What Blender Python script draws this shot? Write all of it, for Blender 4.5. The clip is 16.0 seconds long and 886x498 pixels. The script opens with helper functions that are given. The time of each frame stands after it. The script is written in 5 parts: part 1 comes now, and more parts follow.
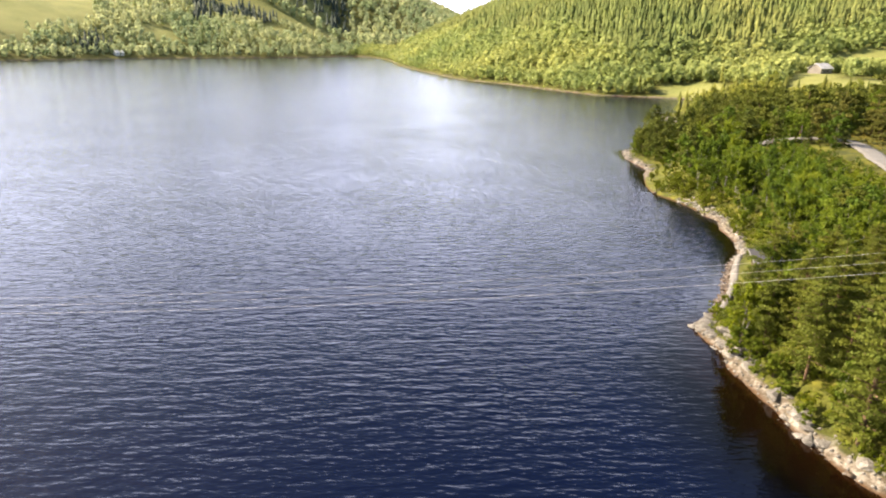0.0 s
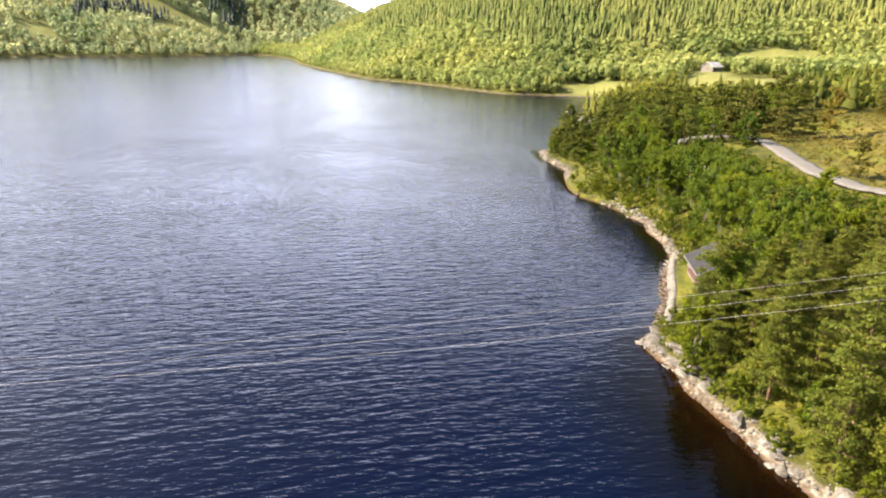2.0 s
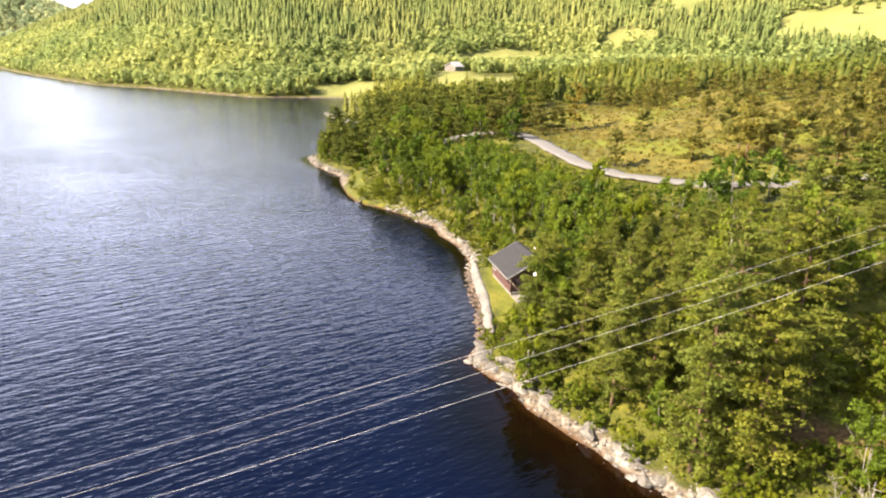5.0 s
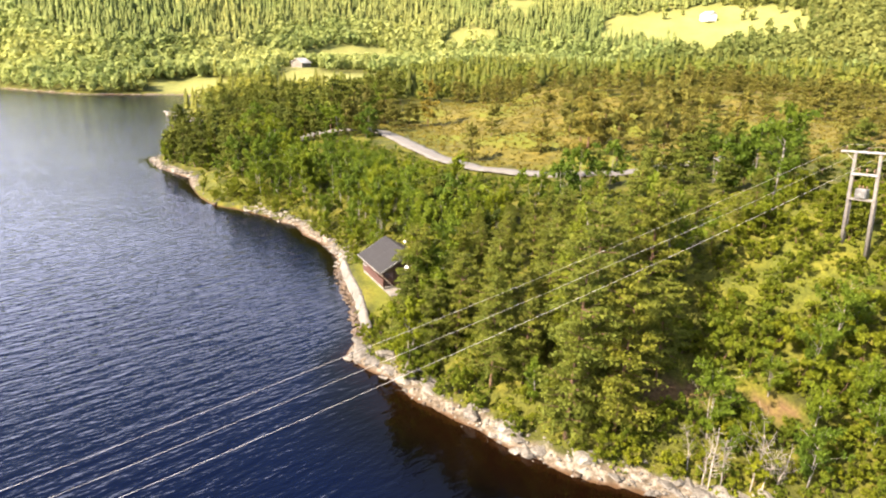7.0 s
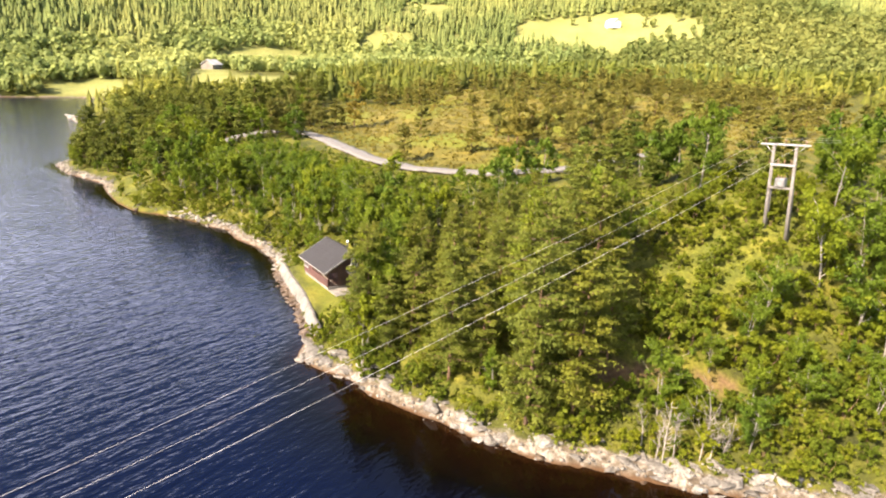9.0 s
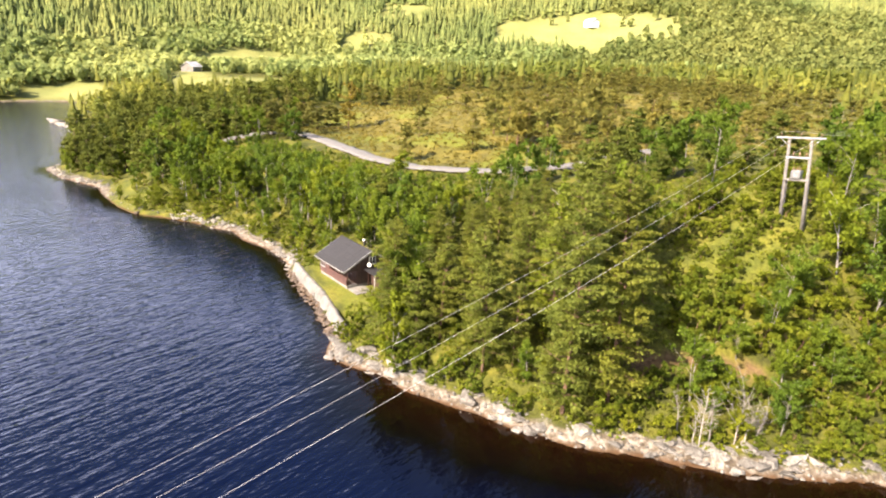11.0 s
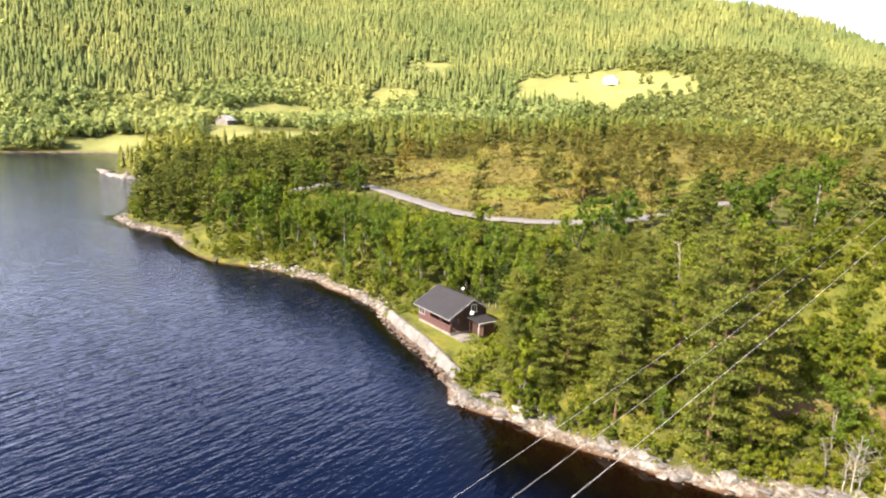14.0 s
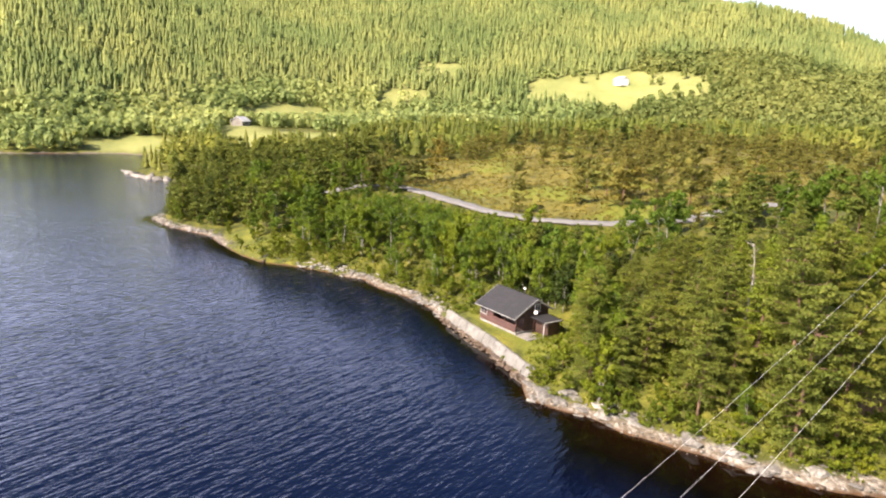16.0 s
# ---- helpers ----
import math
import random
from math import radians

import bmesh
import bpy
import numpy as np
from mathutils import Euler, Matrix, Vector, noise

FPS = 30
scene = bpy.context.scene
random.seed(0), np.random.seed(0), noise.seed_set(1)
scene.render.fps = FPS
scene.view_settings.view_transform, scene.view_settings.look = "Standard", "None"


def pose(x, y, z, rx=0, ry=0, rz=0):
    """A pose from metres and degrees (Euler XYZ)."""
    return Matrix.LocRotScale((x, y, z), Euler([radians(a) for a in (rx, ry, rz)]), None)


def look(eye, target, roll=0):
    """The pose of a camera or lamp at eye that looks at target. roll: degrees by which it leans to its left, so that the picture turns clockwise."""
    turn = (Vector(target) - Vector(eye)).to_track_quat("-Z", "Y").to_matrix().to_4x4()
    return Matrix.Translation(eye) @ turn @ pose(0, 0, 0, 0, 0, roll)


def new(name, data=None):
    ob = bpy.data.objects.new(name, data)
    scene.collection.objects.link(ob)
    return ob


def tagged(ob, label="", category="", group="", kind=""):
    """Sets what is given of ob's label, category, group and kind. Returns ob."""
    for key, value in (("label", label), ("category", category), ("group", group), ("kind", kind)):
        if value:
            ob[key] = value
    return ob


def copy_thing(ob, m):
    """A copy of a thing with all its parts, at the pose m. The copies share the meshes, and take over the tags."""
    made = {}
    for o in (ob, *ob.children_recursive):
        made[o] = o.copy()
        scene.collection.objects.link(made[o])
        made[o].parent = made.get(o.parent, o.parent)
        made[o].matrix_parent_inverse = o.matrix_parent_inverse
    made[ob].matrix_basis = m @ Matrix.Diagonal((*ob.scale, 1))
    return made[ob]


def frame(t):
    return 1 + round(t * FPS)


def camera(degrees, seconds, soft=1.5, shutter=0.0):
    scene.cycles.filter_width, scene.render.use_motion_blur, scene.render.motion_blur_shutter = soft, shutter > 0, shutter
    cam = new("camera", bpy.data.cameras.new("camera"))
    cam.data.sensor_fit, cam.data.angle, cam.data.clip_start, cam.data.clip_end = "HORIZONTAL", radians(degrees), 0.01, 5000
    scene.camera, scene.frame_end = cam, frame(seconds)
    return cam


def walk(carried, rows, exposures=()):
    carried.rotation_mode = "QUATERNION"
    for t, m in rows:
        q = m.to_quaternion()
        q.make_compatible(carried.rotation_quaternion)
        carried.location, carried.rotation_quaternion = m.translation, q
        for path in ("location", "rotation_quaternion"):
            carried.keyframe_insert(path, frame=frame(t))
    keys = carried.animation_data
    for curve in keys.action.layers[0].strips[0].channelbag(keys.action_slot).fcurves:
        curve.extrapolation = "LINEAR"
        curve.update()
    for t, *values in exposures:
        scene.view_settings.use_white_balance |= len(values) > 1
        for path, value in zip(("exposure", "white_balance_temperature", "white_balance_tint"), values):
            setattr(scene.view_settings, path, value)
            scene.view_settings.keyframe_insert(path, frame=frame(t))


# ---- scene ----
cam = camera(70.0, 16.0, soft=2.1)
PATH = [
    (0, (1.542, -2.733, 28.694), (1.469, -0.835, 28.066), 1.5),
    (0.5, (1.08, -0.887, 28.6), (1.08, 1.012, 27.972), 1.8),
    (1, (0.728, 0.999, 28.597), (0.804, 2.897, 27.972), 1.6),
    (1.5, (0.22, 2.981, 28.637), (0.364, 4.875, 28.012), 1.6),
    (2, (-0.251, 4.703, 28.66), (-0.048, 6.592, 28.036), 1.7),
    (2.5, (-0.732, 6.375, 28.495), (-0.462, 8.256, 27.873), 1.9),
    (3, (-0.996, 8.387, 28.43), (-0.597, 10.247, 27.812), 1.9),
    (3.5, (-1.359, 10.191, 28.385), (-0.812, 12.013, 27.77), 2.1),
    (4, (-1.481, 11.807, 28.3), (-0.811, 13.59, 27.692), 2.1),
    (4.5, (-1.621, 13.303, 28.116), (-0.837, 15.042, 27.515), 2.0),
    (5, (-1.744, 14.296, 28.098), (-0.843, 15.978, 27.499), 1.8),
    (7.3, (-3.871, 14.765, 27.996), (-2.555, 16.151, 27.408), 2.6),
    (7.5, (-4.096, 14.875, 27.968), (-2.754, 16.236, 27.382), 2.5),
    (8, (-4.555, 15.206, 27.682), (-3.167, 16.524, 27.103), 2.6),
    (8.5, (-5.006, 15.535, 27.436), (-3.588, 16.824, 26.864), 2.8),
    (8.7, (-5.462, 15.844, 27.388), (-4.022, 17.109, 26.818), 3.2),
    (10.8, (-9.195, 18.47, 27.033), (-7.693, 19.666, 26.471), 2.5),
    (11, (-9.678, 19.028, 26.942), (-8.176, 20.223, 26.38), 2.7),
    (11.5, (-10.931, 20.052, 26.921), (-9.434, 21.254, 26.36), 2.7),
    (12, (-12.356, 21.226, 26.847), (-10.863, 22.433, 26.287), 2.7),
    (12.5, (-13.614, 22.271, 26.762), (-12.124, 23.484, 26.205), 2.8),
    (13, (-14.94, 23.409, 26.792), (-13.448, 24.629, 26.261), 2.8),
    (13.5, (-16.529, 24.786, 26.777), (-15.037, 26.012, 26.257), 2.8),
    (14, (-18.249, 26.069, 26.704), (-16.739, 27.316, 26.297), 2.9),
    (14.5, (-19.641, 27.163, 26.695), (-18.133, 28.413, 26.289), 2.8),
    (15, (-21.034, 28.398, 26.701), (-19.528, 29.65, 26.294), 2.8),
    (15.5, (-22.606, 29.692, 26.656), (-21.101, 30.945, 26.25), 2.8),
    (16, (-24.166, 30.918, 26.661), (-22.66, 32.17, 26.255), 2.9),
]
walk(cam, [(t, look(eye, target, roll)) for t, eye, target, roll in PATH], [(0.0, 1.84, 7700, 14), (3.5, 2.02, 7500, 15), (8.0, 2.21, 7600, 18), (13.0, 2.15, 6950, 19), (14.5, 1.98, 6900, 19), (16.0, 1.88, 6900, 19)])

# ---------------------------------------------------------------- light
SUN_AZ, SUN_EL = -80.0, 40.0          # degrees from +y towards +x, degrees above the horizon
world = bpy.data.worlds.new("world")
scene.world = world
world.use_nodes = True
wn = world.node_tree
sky = wn.nodes.new("ShaderNodeTexSky")
sky.sky_type, sky.sun_disc = "NISHITA", False
sky.sun_elevation, sky.sun_rotation = radians(SUN_EL), radians(SUN_AZ)
sky.air_density, sky.dust_density, sky.ozone_density = 1.0, 2.0, 1.5
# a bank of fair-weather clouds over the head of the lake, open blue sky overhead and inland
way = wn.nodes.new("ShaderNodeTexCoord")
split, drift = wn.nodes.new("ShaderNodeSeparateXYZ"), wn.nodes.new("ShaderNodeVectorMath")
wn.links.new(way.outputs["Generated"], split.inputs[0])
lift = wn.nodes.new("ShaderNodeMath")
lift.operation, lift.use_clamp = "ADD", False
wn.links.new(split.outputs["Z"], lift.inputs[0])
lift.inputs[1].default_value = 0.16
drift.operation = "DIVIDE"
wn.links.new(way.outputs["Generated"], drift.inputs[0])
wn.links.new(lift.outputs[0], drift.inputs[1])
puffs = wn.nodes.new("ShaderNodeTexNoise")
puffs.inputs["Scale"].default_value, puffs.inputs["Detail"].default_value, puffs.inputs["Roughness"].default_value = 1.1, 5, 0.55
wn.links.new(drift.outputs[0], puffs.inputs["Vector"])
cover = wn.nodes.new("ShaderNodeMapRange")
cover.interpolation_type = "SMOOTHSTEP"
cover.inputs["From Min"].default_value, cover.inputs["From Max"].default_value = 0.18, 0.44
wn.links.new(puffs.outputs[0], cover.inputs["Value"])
cloudy = wn.nodes.new("ShaderNodeMix")
cloudy.data_type = "RGBA"
# the clouds are brighter towards the sun
sunward, glow = wn.nodes.new("ShaderNodeVectorMath"), wn.nodes.new("ShaderNodeMapRange")
sunward.operation = "DOT_PRODUCT"
sunward.inputs[1].default_value = (math.sin(radians(SUN_AZ)), math.cos(radians(SUN_AZ)), 0)
wn.links.new(way.outputs["Generated"], sunward.inputs[0])
glow.inputs["From Min"].default_value, glow.inputs["From Max"].default_value = -0.4, 0.7
glow.inputs["To Min"].default_value, glow.inputs["To Max"].default_value = 1.1, 1.42
wn.links.new(sunward.outputs["Value"], glow.inputs["Value"])
bright = wn.nodes.new("ShaderNodeVectorMath")
bright.operation = "SCALE"
bright.inputs[0].default_value = (7.5, 8.6, 11.8)
wn.links.new(glow.outputs[0], bright.inputs["Scale"])
wn.links.new(bright.outputs[0], cloudy.inputs[7])
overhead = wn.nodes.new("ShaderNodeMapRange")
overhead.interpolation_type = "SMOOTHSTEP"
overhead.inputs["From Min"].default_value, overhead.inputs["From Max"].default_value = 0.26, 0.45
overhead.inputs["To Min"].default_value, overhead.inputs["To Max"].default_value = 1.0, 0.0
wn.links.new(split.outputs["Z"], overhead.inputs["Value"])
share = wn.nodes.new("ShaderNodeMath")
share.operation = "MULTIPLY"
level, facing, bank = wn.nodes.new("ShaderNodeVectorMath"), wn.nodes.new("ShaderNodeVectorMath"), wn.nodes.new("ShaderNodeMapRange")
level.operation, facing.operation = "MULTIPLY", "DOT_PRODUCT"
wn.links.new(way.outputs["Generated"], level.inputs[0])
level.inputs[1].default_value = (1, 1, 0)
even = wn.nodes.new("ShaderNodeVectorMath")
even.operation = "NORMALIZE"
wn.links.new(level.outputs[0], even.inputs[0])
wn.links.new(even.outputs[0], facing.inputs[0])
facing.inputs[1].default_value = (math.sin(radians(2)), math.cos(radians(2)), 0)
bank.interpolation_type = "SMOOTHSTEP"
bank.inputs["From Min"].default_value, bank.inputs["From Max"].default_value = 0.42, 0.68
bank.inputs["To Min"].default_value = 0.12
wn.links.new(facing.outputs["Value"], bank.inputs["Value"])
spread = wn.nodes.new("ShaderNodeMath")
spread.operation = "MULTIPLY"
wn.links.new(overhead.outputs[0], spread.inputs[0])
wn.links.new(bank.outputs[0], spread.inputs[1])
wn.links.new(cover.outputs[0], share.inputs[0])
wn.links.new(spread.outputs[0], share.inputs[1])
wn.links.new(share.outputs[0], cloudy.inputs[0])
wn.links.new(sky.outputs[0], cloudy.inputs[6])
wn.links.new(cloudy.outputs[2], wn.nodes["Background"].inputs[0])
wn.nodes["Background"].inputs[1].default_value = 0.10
sun = new("sun", bpy.data.lights.new("sun", "SUN"))
sun.data.energy, sun.data.angle, sun.data.color = 5.0, radians(0.5), (1.0, 0.91, 0.76)
sa, se = radians(SUN_AZ), radians(SUN_EL)
sun.matrix_world = look((0, 0, 0), (-math.sin(sa) * math.cos(se), -math.cos(sa) * math.cos(se), -math.sin(se)))


# ---------------------------------------------------------------- materials
def shader(name):
    m = bpy.data.materials.new(name)
    m.use_nodes = True
    return m, m.node_tree, m.node_tree.nodes["Principled BSDF"]


def put(nt, kind, **values):
    n = nt.nodes.new(kind)
    for key, v in values.items():
        n.inputs[key.replace("_", " ")].default_value = v
    return n


def noise_node(nt, scale, detail=4, vector=None, rough=0.55):
    n = put(nt, "ShaderNodeTexNoise", Scale=scale, Detail=detail, Roughness=rough)
    if vector is None:
        g = nt.nodes.new("ShaderNodeNewGeometry")
        vector = g.outputs["Position"]
    nt.links.new(vector, n.inputs["Vector"])
    return n


def ramp(nt, fac, stops):
    r = nt.nodes.new("ShaderNodeValToRGB")
    e = r.color_ramp.elements
    while len(e) < len(stops):
        e.new(0.5)
    for k, (p, c) in zip(e, stops):
        k.position, k.color = p, (*c, 1)
    nt.links.new(fac, r.inputs[0])
    return r


def mix(nt, a, b, fac, mode="MIX"):
    m = nt.nodes.new("ShaderNodeMix")
    m.data_type, m.blend_type = "RGBA", mode
    for sock, v in ((m.inputs[0], fac), (m.inputs[6], a), (m.inputs[7], b)):
        if isinstance(v, (float, int)):
            sock.default_value = v
        elif isinstance(v, tuple):
            sock.default_value = (*v, 1)
        else:
            nt.links.new(v, sock)
    return m.outputs[2]


def bump(nt, bsdf, height, strength, distance):
    b = put(nt, "ShaderNodeBump", Strength=strength, Distance=distance)
    nt.links.new(height, b.inputs["Height"])
    nt.links.new(b.outputs[0], bsdf.inputs["Normal"])
    return b


def attribute(nt, name):
    a = nt.nodes.new("ShaderNodeAttribute")
    a.attribute_name = name
    return a.outputs["Fac"]


def step(nt, value, lo, hi):
    r = nt.nodes.new("ShaderNodeMapRange")
    r.interpolation_type = "SMOOTHSTEP"
    r.inputs["From Min"].default_value, r.inputs["From Max"].default_value = lo, hi
    nt.links.new(value, r.inputs["Value"])
    return r.outputs[0]


def add(nt, a, b, scale=1.0):
    m = nt.nodes.new("ShaderNodeMath")
    m.operation = "MULTIPLY_ADD"
    nt.links.new(b, m.inputs[0])
    m.inputs[1].default_value = scale
    nt.links.new(a, m.inputs[2])
    return m.outputs[0]


def plain(name, c0, c1, scale=3.0, rough=0.8, relief=0.3, depth=0.01, metallic=0.0, stain=0.35, vary=(0.82, 1.12)):
    """Two tones at a fine scale, larger stains over them, and relief; each object a little different."""
    m, nt, b = shader(name)
    fine, large = noise_node(nt, scale * 4, 6), noise_node(nt, scale * 0.35, 3)
    col = ramp(nt, fine.outputs[0], [(0.3, c0), (0.7, c1)]).outputs[0]
    dull = ramp(nt, large.outputs[0], [(0.35, (1 - stain,) * 3), (0.65, (1, 1, 1))]).outputs[0]
    col = mix(nt, col, dull, 1.0, "MULTIPLY")
    o = nt.nodes.new("ShaderNodeObjectInfo")
    tone = ramp(nt, o.outputs["Random"], [(0, (vary[0],) * 3), (1, (vary[1],) * 3)]).outputs[0]
    nt.links.new(mix(nt, col, tone, 1.0, "MULTIPLY"), b.inputs["Base Color"])
    b.inputs["Roughness"].default_value, b.inputs["Metallic"].default_value = rough, metallic
    if relief:
        bump(nt, b, fine.outputs[0], relief, depth)
    return m


def foliage(name, dark, light, through_light=0.3, per_object=0.3, warm=(1.25, 1.05, 0.6), far=False):
    """Leaves: tone by clump and by tree, with light passing through."""
    m, nt, b = shader(name)
    o = nt.nodes.new("ShaderNodeObjectInfo")
    col = ramp(nt, attribute(nt, "tone"), [(0, dark), (1, light)]).outputs[0]
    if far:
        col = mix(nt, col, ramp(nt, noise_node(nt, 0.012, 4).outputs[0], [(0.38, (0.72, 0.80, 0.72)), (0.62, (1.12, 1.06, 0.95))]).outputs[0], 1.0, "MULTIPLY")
    clump = noise_node(nt, 0.45, 3)
    col = mix(nt, col, ramp(nt, clump.outputs[0], [(0.35, (0.78, 0.84, 0.8)), (0.7, (1.15, 1.1, 0.95))]).outputs[0], 1.0, "MULTIPLY")
    tree = ramp(nt, o.outputs["Random"], [(0, (1 - per_object, 1 - 0.75 * per_object, 1 - 0.6 * per_object)), (0.5, (1, 1, 1)), (1, warm)]).outputs[0]
    col = mix(nt, col, tree, 1.0, "MULTIPLY")
    nt.links.new(col, b.inputs["Base Color"])
    b.inputs["Roughness"].default_value = 0.65
    b.inputs["Specular IOR Level"].default_value = 0.12
    t = nt.nodes.new("ShaderNodeBsdfTranslucent")
    nt.links.new(col, t.inputs[0])
    s = nt.nodes.new("ShaderNodeMixShader")
    s.inputs[0].default_value = through_light
    nt.links.new(b.outputs[0], s.inputs[1])
    nt.links.new(t.outputs[0], s.inputs[2])
    nt.links.new(s.outputs[0], nt.nodes["Material Output"].inputs[0])
    return m


def water_material():
    m, nt, b = shader("lake_water")
    g = nt.nodes.new("ShaderNodeNewGeometry")

    def waves(sx, sy, turn, scale, detail):
        mp = nt.nodes.new("ShaderNodeMapping")
        mp.vector_type = "TEXTURE"
        mp.inputs["Scale"].default_value = (1 / sx, 1 / sy, 1)
        mp.inputs["Rotation"].default_value = (0, 0, radians(turn))
        nt.links.new(g.outputs["Position"], mp.inputs["Vector"])
        return noise_node(nt, scale, detail, mp.outputs[0], 0.5).outputs[0]

    swell = waves(0.27, 1.0, 8, 1.05, 2)
    chop = waves(0.36, 1.0, -4, 2.3, 2)
    ripple = waves(0.55, 1.0, 18, 5.2, 2)
    gust = noise_node(nt, 0.035, 2).outputs[0]
    h = add(nt, add(nt, swell, chop, 0.50), ripple, 0.09)
    bp = bump(nt, b, h, 1.0, 0.175)
    calm = nt.nodes.new("ShaderNodeMath")
    calm.operation = "MULTIPLY"
    nt.links.new(ramp(nt, gust, [(0.35, (0.7,) * 3), (0.65, (1.0,) * 3)]).outputs[0], calm.inputs[0])
    lee = nt.nodes.new("ShaderNodeMapRange")
    lee.inputs["From Max"].default_value, lee.inputs["To Min"].default_value = 16.0, 0.12
    nt.links.new(attribute(nt, "offshore"), lee.inputs["Value"])
    nt.links.new(lee.outputs[0], calm.inputs[1])
    unresolved = nt.nodes.new("ShaderNodeMapRange")
    unresolved.inputs["To Min"].default_value, unresolved.inputs["To Max"].default_value = 1.0, 0.95
    nt.links.new(attribute(nt, "open"), unresolved.inputs["Value"])
    height_scale = nt.nodes.new("ShaderNodeMath")
    height_scale.operation = "MULTIPLY"
    nt.links.new(calm.outputs[0], height_scale.inputs[0])
    nt.links.new(unresolved.outputs[0], height_scale.inputs[1])
    nt.links.new(height_scale.outputs[0], bp.inputs["Strength"])
    shore = add(nt, attribute(nt, "offshore"), noise_node(nt, 0.5, 3).outputs[0], 2.0)
    body = ramp(nt, step(nt, shore, 0.4, 15.0), [(0, (0.012, 0.005, 0.0016)), (0.03, (0.0035, 0.0014, 0.0006)), (0.35, (0.0008, 0.0006, 0.0007)), (1, (0.0002, 0.0015, 0.0098))])
    nt.links.new(body.outputs[0], b.inputs["Base Color"])
    slopes = nt.nodes.new("ShaderNodeMapRange")
    slopes.inputs["From Max"].default_value, slopes.inputs["To Min"].default_value, slopes.inputs["To Max"].default_value = 18.0, 0.04, 0.06
    nt.links.new(attribute(nt, "offshore"), slopes.inputs["Value"])
    b.inputs["Specular IOR Level"].default_value = 0.0
    b.inputs["Roughness"].default_value = 1.0
    gloss = nt.nodes.new("ShaderNodeBsdfGlossy")
    gloss.distribution = "BECKMANN"
    gloss.inputs["Color"].default_value = (0.93, 0.96, 1.0, 1)
    nt.links.new(add(nt, slopes.outputs[0], attribute(nt, "open"), 0.13), gloss.inputs["Roughness"])
    fres = put(nt, "ShaderNodeFresnel", IOR=1.25)
    blend = nt.nodes.new("ShaderNodeMixShader")
    for n in (gloss, fres):
        nt.links.new(bp.outputs[0], n.inputs["Normal"])
    nt.links.new(fres.outputs[0], blend.inputs[0])
    nt.links.new(b.outputs[0], blend.inputs[1])
    nt.links.new(gloss.outputs[0], blend.inputs[2])
    nt.links.new(blend.outputs[0], nt.nodes["Material Output"].inputs[0])
    return m


def ground_material():
    m, nt, b = shader("ground_cover")
    fine, mid, large = noise_node(nt, 3.2, 6), noise_node(nt, 0.35, 4), noise_node(nt, 0.05, 3)
    heath = ramp(nt, mid.outputs[0], [(0.3, (0.022, 0.026, 0.006)), (0.5, (0.055, 0.060, 0.008)), (0.72, (0.110, 0.100, 0.014))]).outputs[0]
    bog = ramp(nt, mid.outputs[0], [(0.3, (0.058, 0.054, 0.012)), (0.5, (0.096, 0.083, 0.016)), (0.72, (0.142, 0.114, 0.021))]).outputs[0]
    bog = mix(nt, (0.098, 0.112, 0.013), bog, step(nt, noise_node(nt, 0.055, 3).outputs[0], 0.40, 0.54))
    field = ramp(nt, large.outputs[0], [(0.3, (0.128, 0.146, 0.044)), (0.7, (0.195, 0.198, 0.066))]).outputs[0]
    lawn = ramp(nt, mid.outputs[0], [(0.3, (0.062, 0.080, 0.010)), (0.7, (0.125, 0.124, 0.017))]).outputs[0]
    rock = ramp(nt, noise_node(nt, 1.3, 8, rough=0.7).outputs[0], [(0.32, (0.030, 0.022, 0.014)), (0.48, (0.090, 0.074, 0.055)), (0.66, (0.24, 0.222, 0.195))]).outputs[0]
    col = mix(nt, heath, bog, attribute(nt, "bog"))
    col = mix(nt, col, field, attribute(nt, "field"))
    col = mix(nt, col, lawn, attribute(nt, "lawn"))
    col = mix(nt, col, ramp(nt, fine.outputs[0], [(0.3, (0.65,) * 3), (0.7, (1.25,) * 3)]).outputs[0], 1.0, "MULTIPLY")
    path = ramp(nt, fine.outputs[0], [(0.3, (0.070, 0.043, 0.022)), (0.7, (0.130, 0.080, 0.042))]).outputs[0]
    col = mix(nt, col, path, attribute(nt, "path"))
    edge = add(nt, add(nt, attribute(nt, "soil"), mid.outputs[0], -1.5), noise_node(nt, 0.17, 3).outputs[0], -4.5)
    col = mix(nt, rock, col, step(nt, edge, -2.0, -1.35))
    wet = step(nt, add(nt, attribute(nt, "inland"), mid.outputs[0], -0.6), -0.35, 0.15)
    col = mix(nt, (0.055, 0.030, 0.014), col, wet)
    nt.links.new(col, b.inputs["Base Color"])
    b.inputs["Roughness"].default_value = 0.9
    b.inputs["Specular IOR Level"].default_value = 0.2
    bump(nt, b, fine.outputs[0], 0.7, 0.25)
    return m


